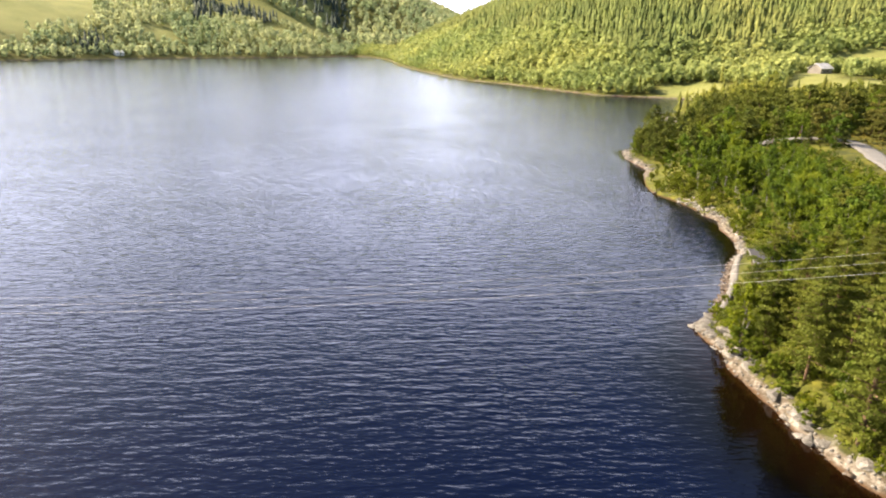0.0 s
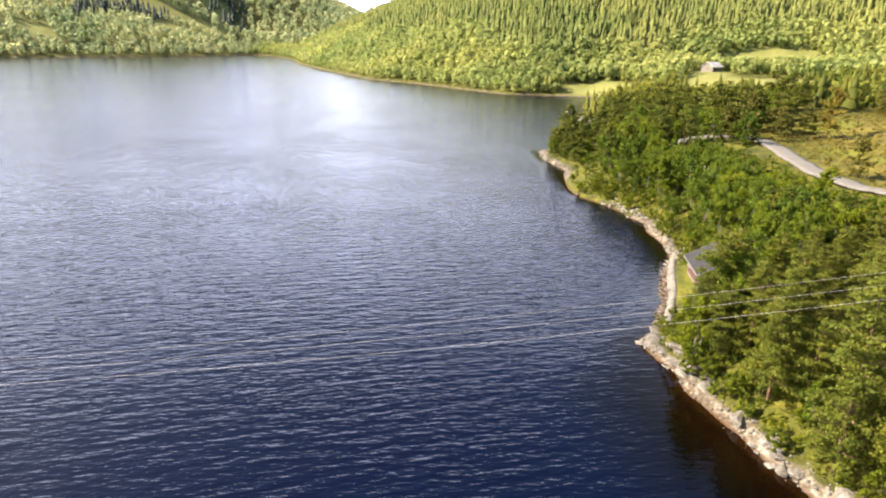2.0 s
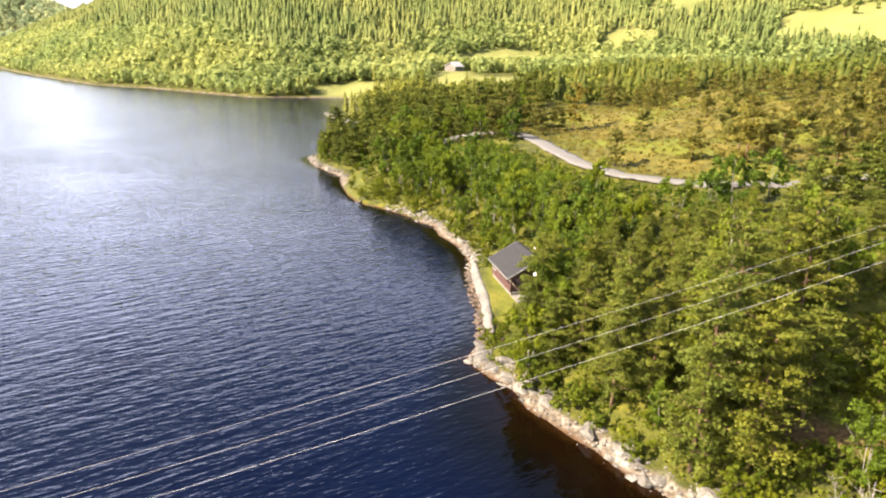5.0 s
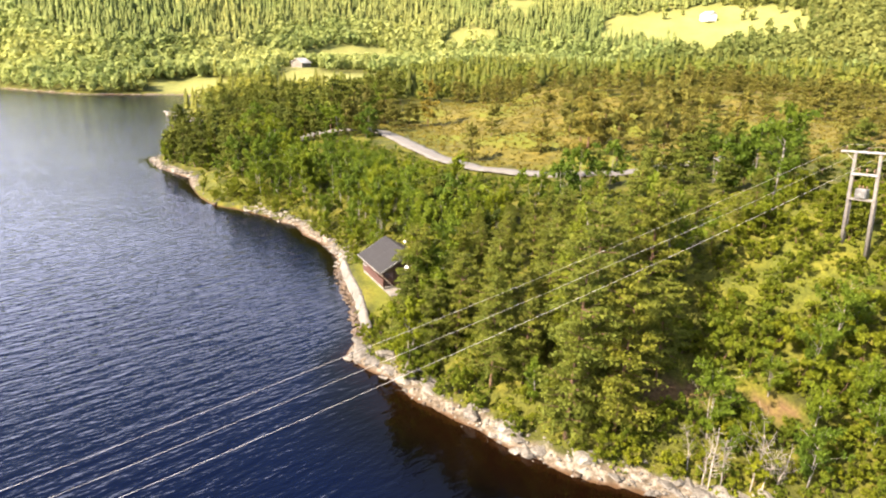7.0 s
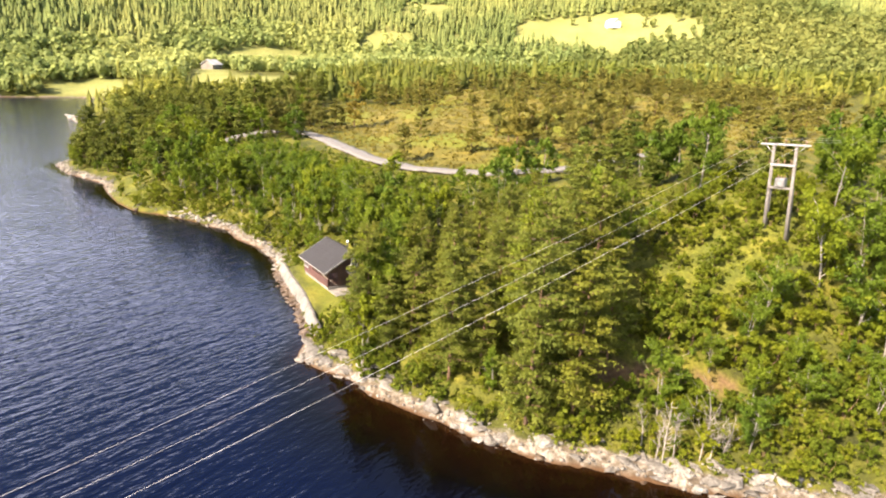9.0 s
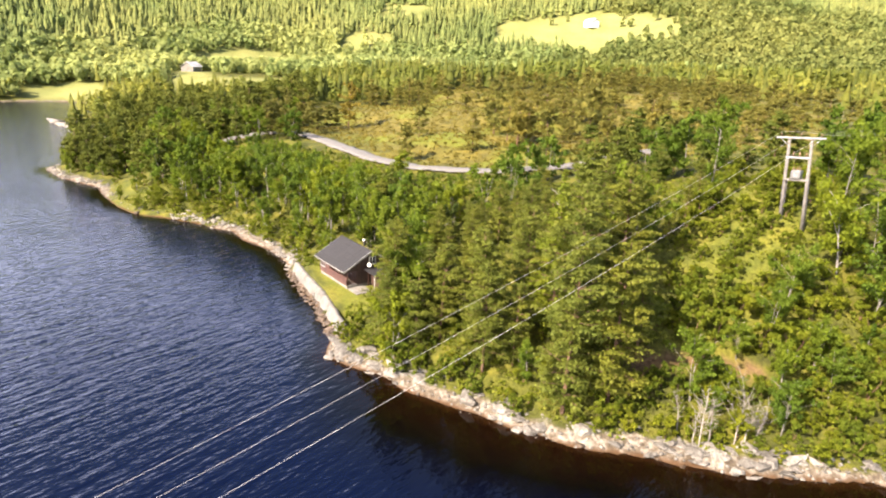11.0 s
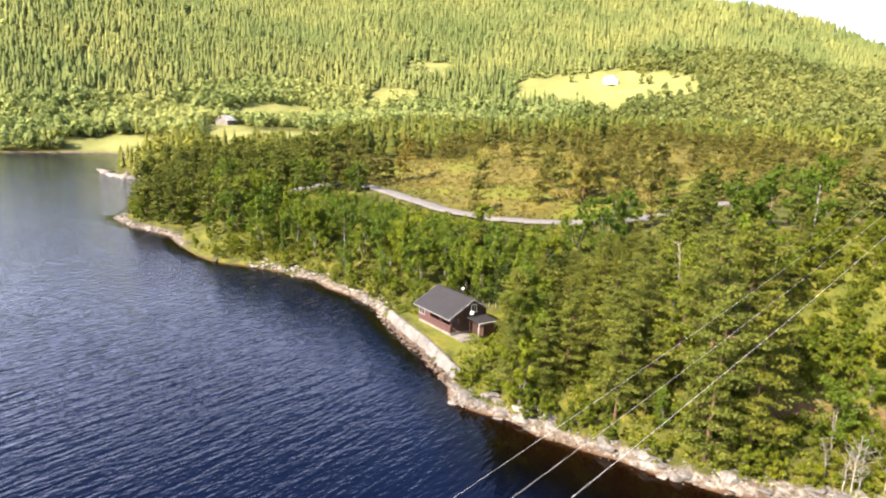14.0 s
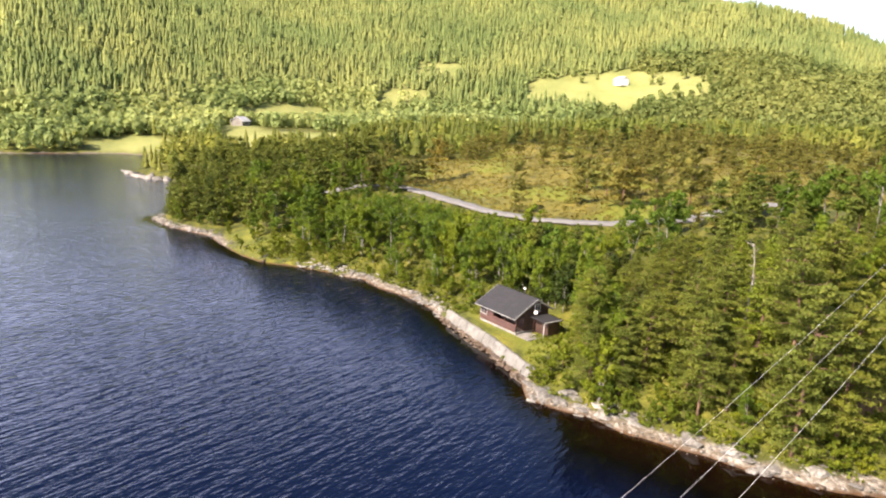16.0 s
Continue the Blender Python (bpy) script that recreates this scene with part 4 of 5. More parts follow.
for a, b, z in zip(x[ok], y[ok], height(x[ok], y[ok])):
    k, sc, turn = int(rng.randint(0, 9)), rng.uniform(0.55, 1.15) * ((0.85 if a > 47 and 26 < b < 36 else 1.3) if a > 40 and b < 40 else 1.0), rng.uniform(0, 360)
    if b > 60 or a > 48:
        near_bush.gather(k, a, b, z - 0.1, sc, turn, shrubs)
    else:
        near_bush.plant(k, a, b, z - 0.1, sc, turn)
x, y = jittered(40, 62, 23, 40, 1.7)
ok = (inland(x, y) > 3) & (along(PATHS, x, y) > 1.3) & (np.hypot(x - 55.2, y - 29.6) > 1.5) & ((outside(CLEAR, x, y) < 1) | (y < 31)) & (rng.uniform(0, 1, len(x)) < 0.7)
for a, b, z in zip(x[ok], y[ok], height(x[ok], y[ok])):
    near_bush.gather(int(rng.randint(0, 9)), a, b, z - 0.1, rng.uniform(0.4, 0.85), rng.uniform(0, 360), shrubs)
x, y = jittered(39, 80, 117, 156, 2.2)
ok = (glade(x, y) < 1.5) & (inland(x, y) > 1.2) & (along(ROAD, x, y) > 2.6) & (rng.uniform(0, 1, len(x)) < 0.5)
for a, b, z in zip(x[ok], y[ok], height(x[ok], y[ok])):
    near_bush.gather(int(rng.randint(0, 9)), a, b, z - 0.1, rng.uniform(0.4, 1.0) * (0.4 if a > 60 else 1.0), rng.uniform(0, 360), shrubs)
wood_from(shrubs, "scrub", "low leafy scrub in the clearing and along the bay")
x, y = jittered(27, 46, 20, 63, 1.5)
ss = inland(x, y)
ok = (ss > 1.7) & (ss < 6.5) & (along(PATHS, x, y) > 1.3) & ~view_of_cabin(x, y) & (rough2(x, y, 5, 2) > -0.35)
for a, b, z in zip(x[ok], y[ok], height(x[ok], y[ok])):
    near_bush.plant(int(rng.randint(0, 9)), a, b, z - 0.1, rng.uniform(0.5, 1.0), rng.uniform(0, 360), rng.uniform(0.8, 1.3))
for a, b, sc in ((40.7, 81.0, 1.0), (41.6, 80.4, 0.9), (41.2, 82.2, 0.8), (39.9, 79.9, 0.75), (32.3, 68.2, 0.55), (30.6, 65.6, 0.4)):
    near_bush.plant(1, a, b, ground_at(a, b) - 0.1, sc, 40 * a)


for a, b in ((75.6, 136.0), (77.6, 134.2), (73.4, 134.6)):
    bog_pine.plant(int(a), a, b, ground_at(a, b) - 0.1, 1.15, 50 * a)


def dead_tree(seed, x, y, h, label, fan=1.0, thick=1.0, forks=26):
    r = np.random.RandomState(seed)
    line = trunk_line(r, h, 0.16)
    pieces = [tube(line, [thick * (0.055 * (1 - 0.85 * k / 5) + 0.008) for k in range(6)], 6)]
    for i in range(forks):
        t = r.uniform(0.25, 0.97)
        base = np.array([np.interp(t * 5, range(6), [p[k] for p in line]) for k in range(3)])
        a, reach = r.uniform(0, 6.28), h * 0.19 * fan * r.uniform(0.4, 1.3)
        tip = base + np.array([math.cos(a) * reach, math.sin(a) * reach, reach * r.uniform(0.4, 1.2)])
        mid = (base + tip) / 2 + r.normal(0, 0.08, 3) * fan
        pieces.append(tube([tuple(base), tuple(mid), tuple(tip)], [0.024 * thick, 0.016 * thick, 0.006], 3))
        for _ in range(2):
            twig = mid + r.normal(0, 0.16, 3) * reach + (0, 0, 0.2 * reach)
            pieces.append(tube([tuple(mid), tuple(twig)], [0.012 * thick, 0.005], 3))
    ob = thing("dead_tree", pose(x, y, ground_at(x, y) - 0.1), label, "dead tree", "dead trees by the shore")
    v, f = joined(pieces)
    part("trunk", mesh_tris("trunk", v, f, DEADWOOD, True), DEADWOOD, ob)
    return ob


for k, (x, y, h, fan) in enumerate([(34.8, 31.0, 3.4, 0.9), (34.2, 29.2, 5.2, 1.0), (35.2, 28.8, 4.0, 0.8), (36.3, 27.3, 4.2, 1.9), (36.8, 26.7, 3.4, 1.6), (34.5, 29.7, 3.4, 1.2), (37.4, 26.2, 3.0, 1.4)]):
    dead_tree(200 + k, x, y, h, "bare grey dead tree with thin upright branches", fan)
dead_tree(230, 40.8, 46.0, 16.4 - ground_at(40.8, 46.0), "tall pale snag with forked bare limbs among the pines", 0.55, 2.2, 14)


# woods across the water, too far off to tell apart
def far_trees(name, x, y, conifer, rng, label, scale=1.0, material=None, leaf_count=28):
    z, n = height(x, y), len(x)
    if conifer:
        h = rng.uniform(8, 15, n) * scale
        w = h * rng.uniform(0.16, 0.23, n)
        vs, fs, base = [], [], 0
        a0 = rng.uniform(0, 6.28, n)
        for lo, hi, wide in ((0.08, 0.55, 1.0), (0.32, 0.80, 0.74), (0.60, 1.0, 0.46)):
            rim = []
            for k in range(4):
                r = w * wide * rng.uniform(0.7, 1.25, n)
                a = a0 + 6.283 * k / 4 + lo * 3
                rim.append(np.stack([x + r * np.cos(a), y + r * np.sin(a), z + h * (lo + rng.uniform(-0.04, 0.04, n))], 1))
            apex = np.stack([x, y, z + h * hi], 1)
            block = np.stack([*rim, apex], 1).reshape(-1, 3)
            i0 = base + 5 * np.arange(n)
            for k in range(4):
                fs.append(np.stack([i0 + k, i0 + (k + 1) % 4, i0 + 4], 1))
            vs.append(block)
            base += len(block)
        v, f, mat = np.concatenate(vs), np.concatenate(fs), FARCON
    else:
        h = rng.uniform(5.5, 10.5, n) * scale
        q = leaf_count
        c = np.repeat(np.stack([x, y, z + h * 0.55], 1), q, 0)
        d = rng.normal(0, 1, c.shape)
        d /= np.linalg.norm(d, axis=1)[:, None]
        hh = np.repeat(h, q)[:, None]
        c = c + d * hh * np.array([0.27, 0.27, 0.48]) * rng.uniform(0.75, 1.05, hh.shape)
        d = d + rng.normal(0, 0.45, c.shape)
        d /= np.linalg.norm(d, axis=1)[:, None]
        side = np.cross(d, rng.normal(0, 1, c.shape))
        side /= np.linalg.norm(side, axis=1)[:, None]
        up = np.cross(d, side)
        s = hh * rng.uniform(0.6, 1.4, hh.shape) * 0.92 / math.sqrt(q)
        v = np.stack([c + side * s, c - side * s * 0.5 + up * s * 0.86, c - side * s * 0.5 - up * s * 0.86], 1).reshape(-1, 3)
        f, mat = np.arange(len(v)).reshape(-1, 3), FARLEAF
    me = mesh_tris(name, v, f, material or mat)
    tone = rng.uniform(0, 1, n) ** 0.7 if conifer else np.clip(rng.normal(0.55, 0.17, n), 0, 1)
    tone = np.tile(np.repeat(tone, 5), 3) if conifer else np.repeat(tone, 3 * leaf_count)
    if not conifer:
        tone = tone + np.repeat(rng.normal(0, 0.07, n * leaf_count), 3)
    me.attributes.new("tone", "FLOAT", "POINT").data.foreach_set("value", np.clip(tone, 0, 1).astype(np.float32))
    return tagged(new(name, me), label, "forest", kind="stuff")


def open_land(x, y):
    """Distance from the meadows and from the ground kept clear before the farm buildings."""
    best = np.minimum(along([(208, 398), (180, 350)], x, y) - 10, along([(504, 280), (470, 262)], x, y) - 15)
    for poly in MEADOWS:
        best = np.minimum(best, outside(poly, x, y))
    return best


inland_wood = {}
rng = frng
x, y = jittered(-140, 900, -20, 1150, 4.1)
d = -outside(HILL, x, y)
az = np.degrees(np.arctan2(x + 24, y - 32))
rr = np.hypot(x, y - 20)
ok = (d > 0) & (rr < 1150) & (az < 95) & (frng.uniform(0, 1, len(x)) < np.clip(1.25 - rr / 1500 - 0.25 * (d > 260), 0.3, 1))
ok &= (open_land(x, y) > 2) | ((x > 300) & (frng.uniform(0, 1, len(x)) < 0.2) & (rough2(x, y, 26, 2) > 0.05) & (along([(504, 280), (450, 252)], x, y) > 22))
x, y, d = x[ok], y[ok], d[ok]
upper = (d + 45 * rough2(x, y, 90, 3) > np.where(az[ok] > 66, 150, 42)) & (open_land(x, y) > 3) & (frng.uniform(0, 1, len(x)) < 0.93)
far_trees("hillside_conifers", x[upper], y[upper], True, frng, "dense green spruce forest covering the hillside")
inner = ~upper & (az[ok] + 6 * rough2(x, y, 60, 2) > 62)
far_trees("hillside_birches", x[~upper & ~inner], y[~upper & ~inner], False, frng, "birch woods along the foot of the hill, lightened as by haze")
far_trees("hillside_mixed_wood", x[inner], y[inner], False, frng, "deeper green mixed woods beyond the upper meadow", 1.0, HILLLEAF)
x, y = jittered(60, 480, 140, 470, 5.0)
ok = (outside(HILL, x, y) >= 0) & (inland(x, y) > 4) & (outside(BOG, x, y) > 2) & (open_land(x, y) > 3) & ~((x < 121) & (y < 251)) & (rough2(x, y, 40, 2) > -0.45)
x, y = x[ok], y[ok]
near_side = np.hypot(x, y - 20) < 385 + 40 * rough2(x, y, 50, 2)
firs = near_side & (frng.uniform(0, 1, len(x)) < 0.4)
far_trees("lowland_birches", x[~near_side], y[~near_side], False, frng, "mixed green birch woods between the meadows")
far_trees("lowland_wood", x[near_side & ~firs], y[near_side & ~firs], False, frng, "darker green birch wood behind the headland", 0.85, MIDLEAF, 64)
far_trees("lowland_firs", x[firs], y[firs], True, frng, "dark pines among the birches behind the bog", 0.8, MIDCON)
x, y = jittered(84, 480, 5, 150, 5.6)
ok = (outside(HILL, x, y) >= 0) & (outside(BOG, x, y) > 2) & (along(ROAD, x, y) > 4) & (rough2(x, y, 30, 2) > -0.3) & (np.degrees(np.arctan2(x + 24, y - 32)) < 96)
x, y = x[ok], y[ok]
close = x < 190
pick = frng.uniform(0, 1, len(x)) < 0.5
far_trees("lowland_pines", x[pick & ~close], y[pick & ~close], True, frng, "scattered pines at the edge of the bog", 0.7, MIDCON)
far_trees("lowland_thicket", x[~pick & ~close], y[~pick & ~close], False, frng, "green birch thicket at the edge of the bog", 0.8, MIDLEAF)
for a, b, z, p in zip(x[close], y[close], height(x[close], y[close]), pick[close]):
    (bog_pine if p else mid_birch).gather(int(frng.randint(0, 9)), a, b, z - 0.1, frng.uniform(0.8, 1.4) if p else frng.uniform(0.3, 0.6), frng.uniform(0, 360), inland_wood)
wood_from(inland_wood, "inland_wood", "mixed low pines and birches inland of the bog")
x, y = jittered(-1100, -150, 420, 1500, 9.5)
e = -outside(MOUNT, x, y)
ok = (e > 0) & (open_land(x, y) > 2) & (np.degrees(np.arctan2(x, y)) > -42) & ((y < 1090) | (np.degrees(np.arctan2(x, y)) < -25))
ok &= rough2(x, y, 60, 2) > -0.35
x, y, e = x[ok], y[ok], e[ok]
pick = frng.uniform(0, 1, len(x)) < 0.15
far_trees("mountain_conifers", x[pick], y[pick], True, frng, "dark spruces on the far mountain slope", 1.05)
# upper slope gets the dark needles in place of a cloud's shadow
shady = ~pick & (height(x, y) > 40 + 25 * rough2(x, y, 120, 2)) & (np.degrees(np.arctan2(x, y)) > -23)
far_trees("mountain_birches", x[~pick & ~shady], y[~pick & ~shady], False, frng, "birch woods on the far mountain slope, paled as by haze", 1.25, HAZELEAF, 30)
far_trees("mountain_firs", x[shady], y[shady], True, frng, "firs high on the far mountain, coloured dark blue for cloud shade", 1.5, FARDARK)
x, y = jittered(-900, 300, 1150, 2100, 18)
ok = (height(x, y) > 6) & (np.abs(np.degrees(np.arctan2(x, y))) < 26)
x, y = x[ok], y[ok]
# the peak's shade is likewise painted by dark needle colour
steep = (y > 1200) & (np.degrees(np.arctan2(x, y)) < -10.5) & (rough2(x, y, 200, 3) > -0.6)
far_trees("valley_woods", x[~steep], y[~steep], False, frng, "green woods beyond the narrows", 2.0, HAZELEAF, 26)
far_trees("mountain_spruces", x[steep], y[steep], True, frng, "spruce forest on the far mountain, coloured dark blue for shade", 1.9, FARDARK)
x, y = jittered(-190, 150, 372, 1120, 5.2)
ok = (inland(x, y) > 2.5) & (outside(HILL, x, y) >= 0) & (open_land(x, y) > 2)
far_trees("shore_birches", x[ok], y[ok], False, frng, "birches along the opposite shore, lightened as by haze", 0.9)
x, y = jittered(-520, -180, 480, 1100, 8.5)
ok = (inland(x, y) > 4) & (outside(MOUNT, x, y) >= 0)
far_trees("far_shore_woods", x[ok], y[ok], False, frng, "green birch woods along the far shore", 1.15, HAZELEAF, 30)
x, y = jittered(-428, -404, 692, 742, 6.0)
far_trees("shore_spruces", x, y, True, frng, "dark spruce clump beside the far white house", 1.0, FARDARK)

for st in (thicket, big_pine, slope_pine, near_pine, near_spruce, near_birch, near_bush, mid_pine, bog_pine, mid_birch):
    st.clean()

# low growth over the near slope: heather, ferns and grass
x, y = jittered(26, 70, 6, 134, 0.95)
u, v = cabin_frame(x, y)
ok = (inland(x, y) > 1.5) & ~((np.abs(u) < 5.2) & (np.abs(v) < 3.6)) & ~((np.abs(u) < 8) & (v < -2.8) & (v > -9)) & (along(PATHS, x, y) > 1.0) & (along(ROAD, x, y) > 2.2)
x, y = x[ok], y[ok]
r = np.stack([frng.uniform(0.35, 0.7, len(x)), frng.uniform(0.35, 0.7, len(x)), frng.uniform(0.15, 0.42, len(x))], 1)
v, f, tone = leaves(frng, np.stack([x, y, height(x, y) + 0.12], 1), r, 15, 0.17, 0.5)
tagged(new("undergrowth", mesh_tris("undergrowth", v, f, UNDER, tone=tone)), "ferns and heather covering the slope between the trees", "undergrowth", kind="stuff")
x, y = jittered(70, 190, 40, 168, 2.0)
ok = (outside(BOG, x, y) < 1) & (along(ROAD, x, y) > 2.4)
HEATHER = foliage("bog_heather", (0.098, 0.083, 0.017), (0.152, 0.126, 0.025), 0.35, 0.0, (1, 1, 1))
r = np.stack([frng.uniform(0.6, 1.3, ok.sum()), frng.uniform(0.6, 1.3, ok.sum()), frng.uniform(0.15, 0.45, ok.sum())], 1)
v, f, tone = leaves(frng, np.stack([x[ok], y[ok], height(x[ok], y[ok]) + 0.1], 1), r, 9, 0.30, 0.4)
tagged(new("bog_heather", mesh_tris("bog_heather", v, f, HEATHER, tone=tone)), "brown heather and sedge on the open bog", "heather", kind="stuff")


# ---------------------------------------------------------------- shore rocks
def rock_mesh(seed, flat, material):
    """A broken block of bedrock with flat faces and sharp edges."""
    r = np.random.RandomState(seed)
    bm = bmesh.new()
    for _ in range(16):
        p = r.normal(0, 1, 3)
        p = p / np.abs(p).max() * r.uniform(0.75, 1.0)
        bm.verts.new((p[0], p[1], p[2] * flat))
    hull = bmesh.ops.convex_hull(bm, input=bm.verts[:])
    bmesh.ops.delete(bm, geom=list({v for v in hull["geom_interior"] + hull["geom_unused"] if isinstance(v, bmesh.types.BMVert)}), context="VERTS")
    return mesh_bm("shore_rock", bm, material)


ROCKS = [rock_mesh(300 + k, 0.28 + 0.10 * (k % 4), ROCK) for k in range(12)]
WETROCKS = [rock_mesh(320 + k, 0.30 + 0.06 * (k % 4), WETROCK) for k in range(5)]
rng = np.random.RandomState(9)


def shore_points(y0, y1, gap):
    out, p = [], np.array(SHORE, float)
    for a, b in zip(p, p[1:]):
        n = max(1, int(np.linalg.norm(b - a) / gap))
        for k in range(n):
            q = a + (b - a) * (k + rng.uniform(0, 1)) / n
            t = (b - a) / np.linalg.norm(b - a)
            if y0 < q[1] < y1 and 20 < q[0] < 60:
                out.append((q, np.array([t[1], -t[0]]), math.degrees(math.atan2(t[1], t[0]))))
    return out


LOOSE = {}
for (ax, ay), (bx, by) in zip(TERRACE, TERRACE[1:]):
    ux, uy, run = (bx - ax) / math.hypot(bx - ax, by - ay), (by - ay) / math.hypot(bx - ax, by - ay), math.hypot(bx - ax, by - ay)
    for _ in range(int(run * 7)):
        a, o, size = rng.uniform(0, run), rng.uniform(-1.2, -0.28), rng.uniform(0.14, 0.38)
        me = WETROCKS[int(rng.randint(0, 5))]
        m = pose(ax + ux * a + uy * o, ay + uy * a - ux * o, -0.06 + 0.45 * (o + 1.2), rng.uniform(-14, 14), rng.uniform(-14, 14), rng.uniform(0, 360)) @ Matrix.Diagonal((size * rng.uniform(1.0, 1.5), size, size, 1))
        LOOSE.setdefault(WETROCK, []).append(([tuple(m @ p.co) for p in me.vertices], [tuple(p.vertices) for p in me.polygons]))


def rock(x, y, size, turn, sink, stretch=1.0, wet=False, single=True):
    me = WETROCKS[int(rng.randint(0, 5))] if wet else ROCKS[int(rng.randint(0, 12))]
    z = max(ground_at(x, y), -0.25)
    m = pose(x, y, z + size * (0.18 - sink), rng.uniform(-8, 8), rng.uniform(-8, 8), turn) @ Matrix.Diagonal((size * stretch, size, size, 1))
    if single:
        ob = new("shore_rock", me)
        ob.matrix_world = m
        tagged(ob, "pale weathered granite boulder at the water's edge", "rock", "rocks along the shore")
    else:
        v = [tuple(m @ p.co) for p in me.vertices]
        LOOSE.setdefault(me.materials[0], []).append((v, [tuple(p.vertices) for p in me.polygons]))


for q, n, turn in shore_points(16, 64, 0.62):
    for _ in range(2):
        o = rng.uniform(-0.1, 2.3)
        p = q + n * o
        patch = rough2(p[0], p[1], 7, 2)
        if patch < 0.0 and rng.uniform() < 0.9:
            continue
        size = rng.uniform(0.22, 0.62) * (1.5 if 0.2 < o < 1.5 and rng.uniform() < 0.3 else 0.9) * (1 + 0.9 * max(patch, 0))
        rock(p[0], p[1], min(size, 0.66), turn + rng.normal(0, 25), 0.14, rng.uniform(1.1, 1.8))
for q, n, turn in shore_points(18, 126, 1.3):
    for _ in range(2 if 63 < q[1] < 84 else 1):
        o = rng.uniform(-0.5, 0.5) if 63 < q[1] < 84 else rng.uniform(-0.7, 0.1)
        p = q + n * o
        rock(p[0], p[1], rng.uniform(0.18, 0.48) * (1.2 if 63 < q[1] < 84 else 1.0), turn + rng.normal(0, 30), 0.14, rng.uniform(1.0, 1.7), True, False)
for q, n, turn in shore_points(84, 182, 0.55):
    if (119 < q[1] < 149 and rng.uniform() < 0.94) or rough2(q[0], q[1], 9, 2) < -0.4:
        continue
    for _ in range(3 if 85 < q[1] < 118 else 2):
        p = q + n * rng.uniform(-0.4, 2.6 if 85 < q[1] < 118 else 1.8)
        rock(p[0], p[1], rng.uniform(0.16, 0.50), turn + rng.normal(0, 40), 0.14, rng.uniform(1.0, 1.8), False, False)
for x, y, size, st in ((27.4, 60.2, 1.15, 1.7), (28.8, 58.0, 0.9, 1.4), (28.2, 50.8, 0.9, 1.6), (28.4, 46.0, 1.0, 1.7), (29.0, 42.6, 1.0, 1.6), (30.6, 36.8, 0.8, 1.8), (28.6, 54.2, 0.8, 1.5), (28.6, 62.2, 0.9, 1.4)):
    rock(x, y, 0.85 * size, 80 + rng.normal(0, 12), 0.24, st)
for x, y in ((84.6, 250), (83.0, 254), (82.4, 258), (81.6, 262), (82.0, 266), (82.4, 270), (83.2, 274), (84.0, 278), (81.2, 264), (81.8, 260)):
    rock(x, y, rng.uniform(1.8, 2.8), 90 + rng.normal(0, 15), 0.15, 1.9, False, False)
for stone_mat, nm, text in ((ROCK, "far_boulders", "pale broken boulders along the bay and the headland"), (WETROCK, "wet_stones", "dark brown wet stones at the waterline")):
    v, f = joined(LOOSE[stone_mat])
    tagged(new(nm, mesh_tris(nm, v, f, stone_mat)), text, "stones", kind="stuff")
cv, cf = [], []
for q, n, turn in shore_points(14, 182, 0.11):
    if 64 < q[1] < 84 or (116 < q[1] < 137 and rng.uniform() < 0.8):
        continue
    p = q + n * rng.uniform(-0.25, 2.4)
    s = rng.uniform(0.06, 0.26)
    z = ground_at(p[0], p[1])
    k = len(cv)
    cv += [(p[0] + s * a * rng.uniform(0.7, 1.3), p[1] + s * b * rng.uniform(0.7, 1.3), max(z, -0.1) + s * c * 0.7) for a, b, c in ((1, 0, 0), (0, 1, 0), (-1, 0, 0), (0, -1, 0), (0.2, 0.1, 0.9), (0, 0, -0.6))]
    cf += [(k + a, k + b, k + c) for a, b, c in ((0, 1, 4), (1, 2, 4), (2, 3, 4), (3, 0, 4), (1, 0, 5), (2, 1, 5), (3, 2, 5), (0, 3, 5))]
tagged(new("shore_stones", mesh_tris("shore_stones", cv, cf, ROCK)), "small pale stones scattered along the shore", "stones", kind="stuff")


# stone retaining wall in front of the cabin: a battered, worn face of long stones with a rounded top
BATTER = ((-0.55, -0.25), (-0.44, 0.15), (-0.33, 0.55), (-0.20, 0.95), (-0.07, 1.28), (0.05, 1.45), (0.26, 1.53), (0.48, 1.48), (0.58, 1.30), (0.58, 0.80))


def wall_stone(seed, length):
    """One stone of the wall: the battered outline drawn out along the wall, uneven and with soft ends."""
    r, n = np.random.RandomState(seed), 4
    verts, tris, m = [], [], len(BATTER)
    for i in range(n + 1):
        x = length * (i / n - 0.5)
        inset = 0.05 if i in (0, n) else 0.0
        for o, z in BATTER:
            verts.append((x + r.normal(0, 0.015), -o + (-inset if o < 0 else 0.0) + r.normal(0, 0.03), z - inset * 0.6 + r.normal(0, 0.025)))
    for i in range(n):
        for j in range(m - 1):
            k = i * m + j
            tris += [(k, k + m, k + 1), (k + 1, k + m, k + m + 1)]
    for base, flip in ((0, 1), (n * m, 0)):
        for j in range(1, m - 1):
            tris.append((base, base + j, base + j + 1) if flip else (base, base + j + 1, base + j))
    return mesh_tris("stone", verts, tris, STONE, True)


wall = thing("retaining_wall", pose(0, 0, 0), "pale weathered stone retaining wall along the cabin lawn", "stone wall", kind="structure")
STONES = [wall_stone(400 + k, 1.0) for k in range(6)]
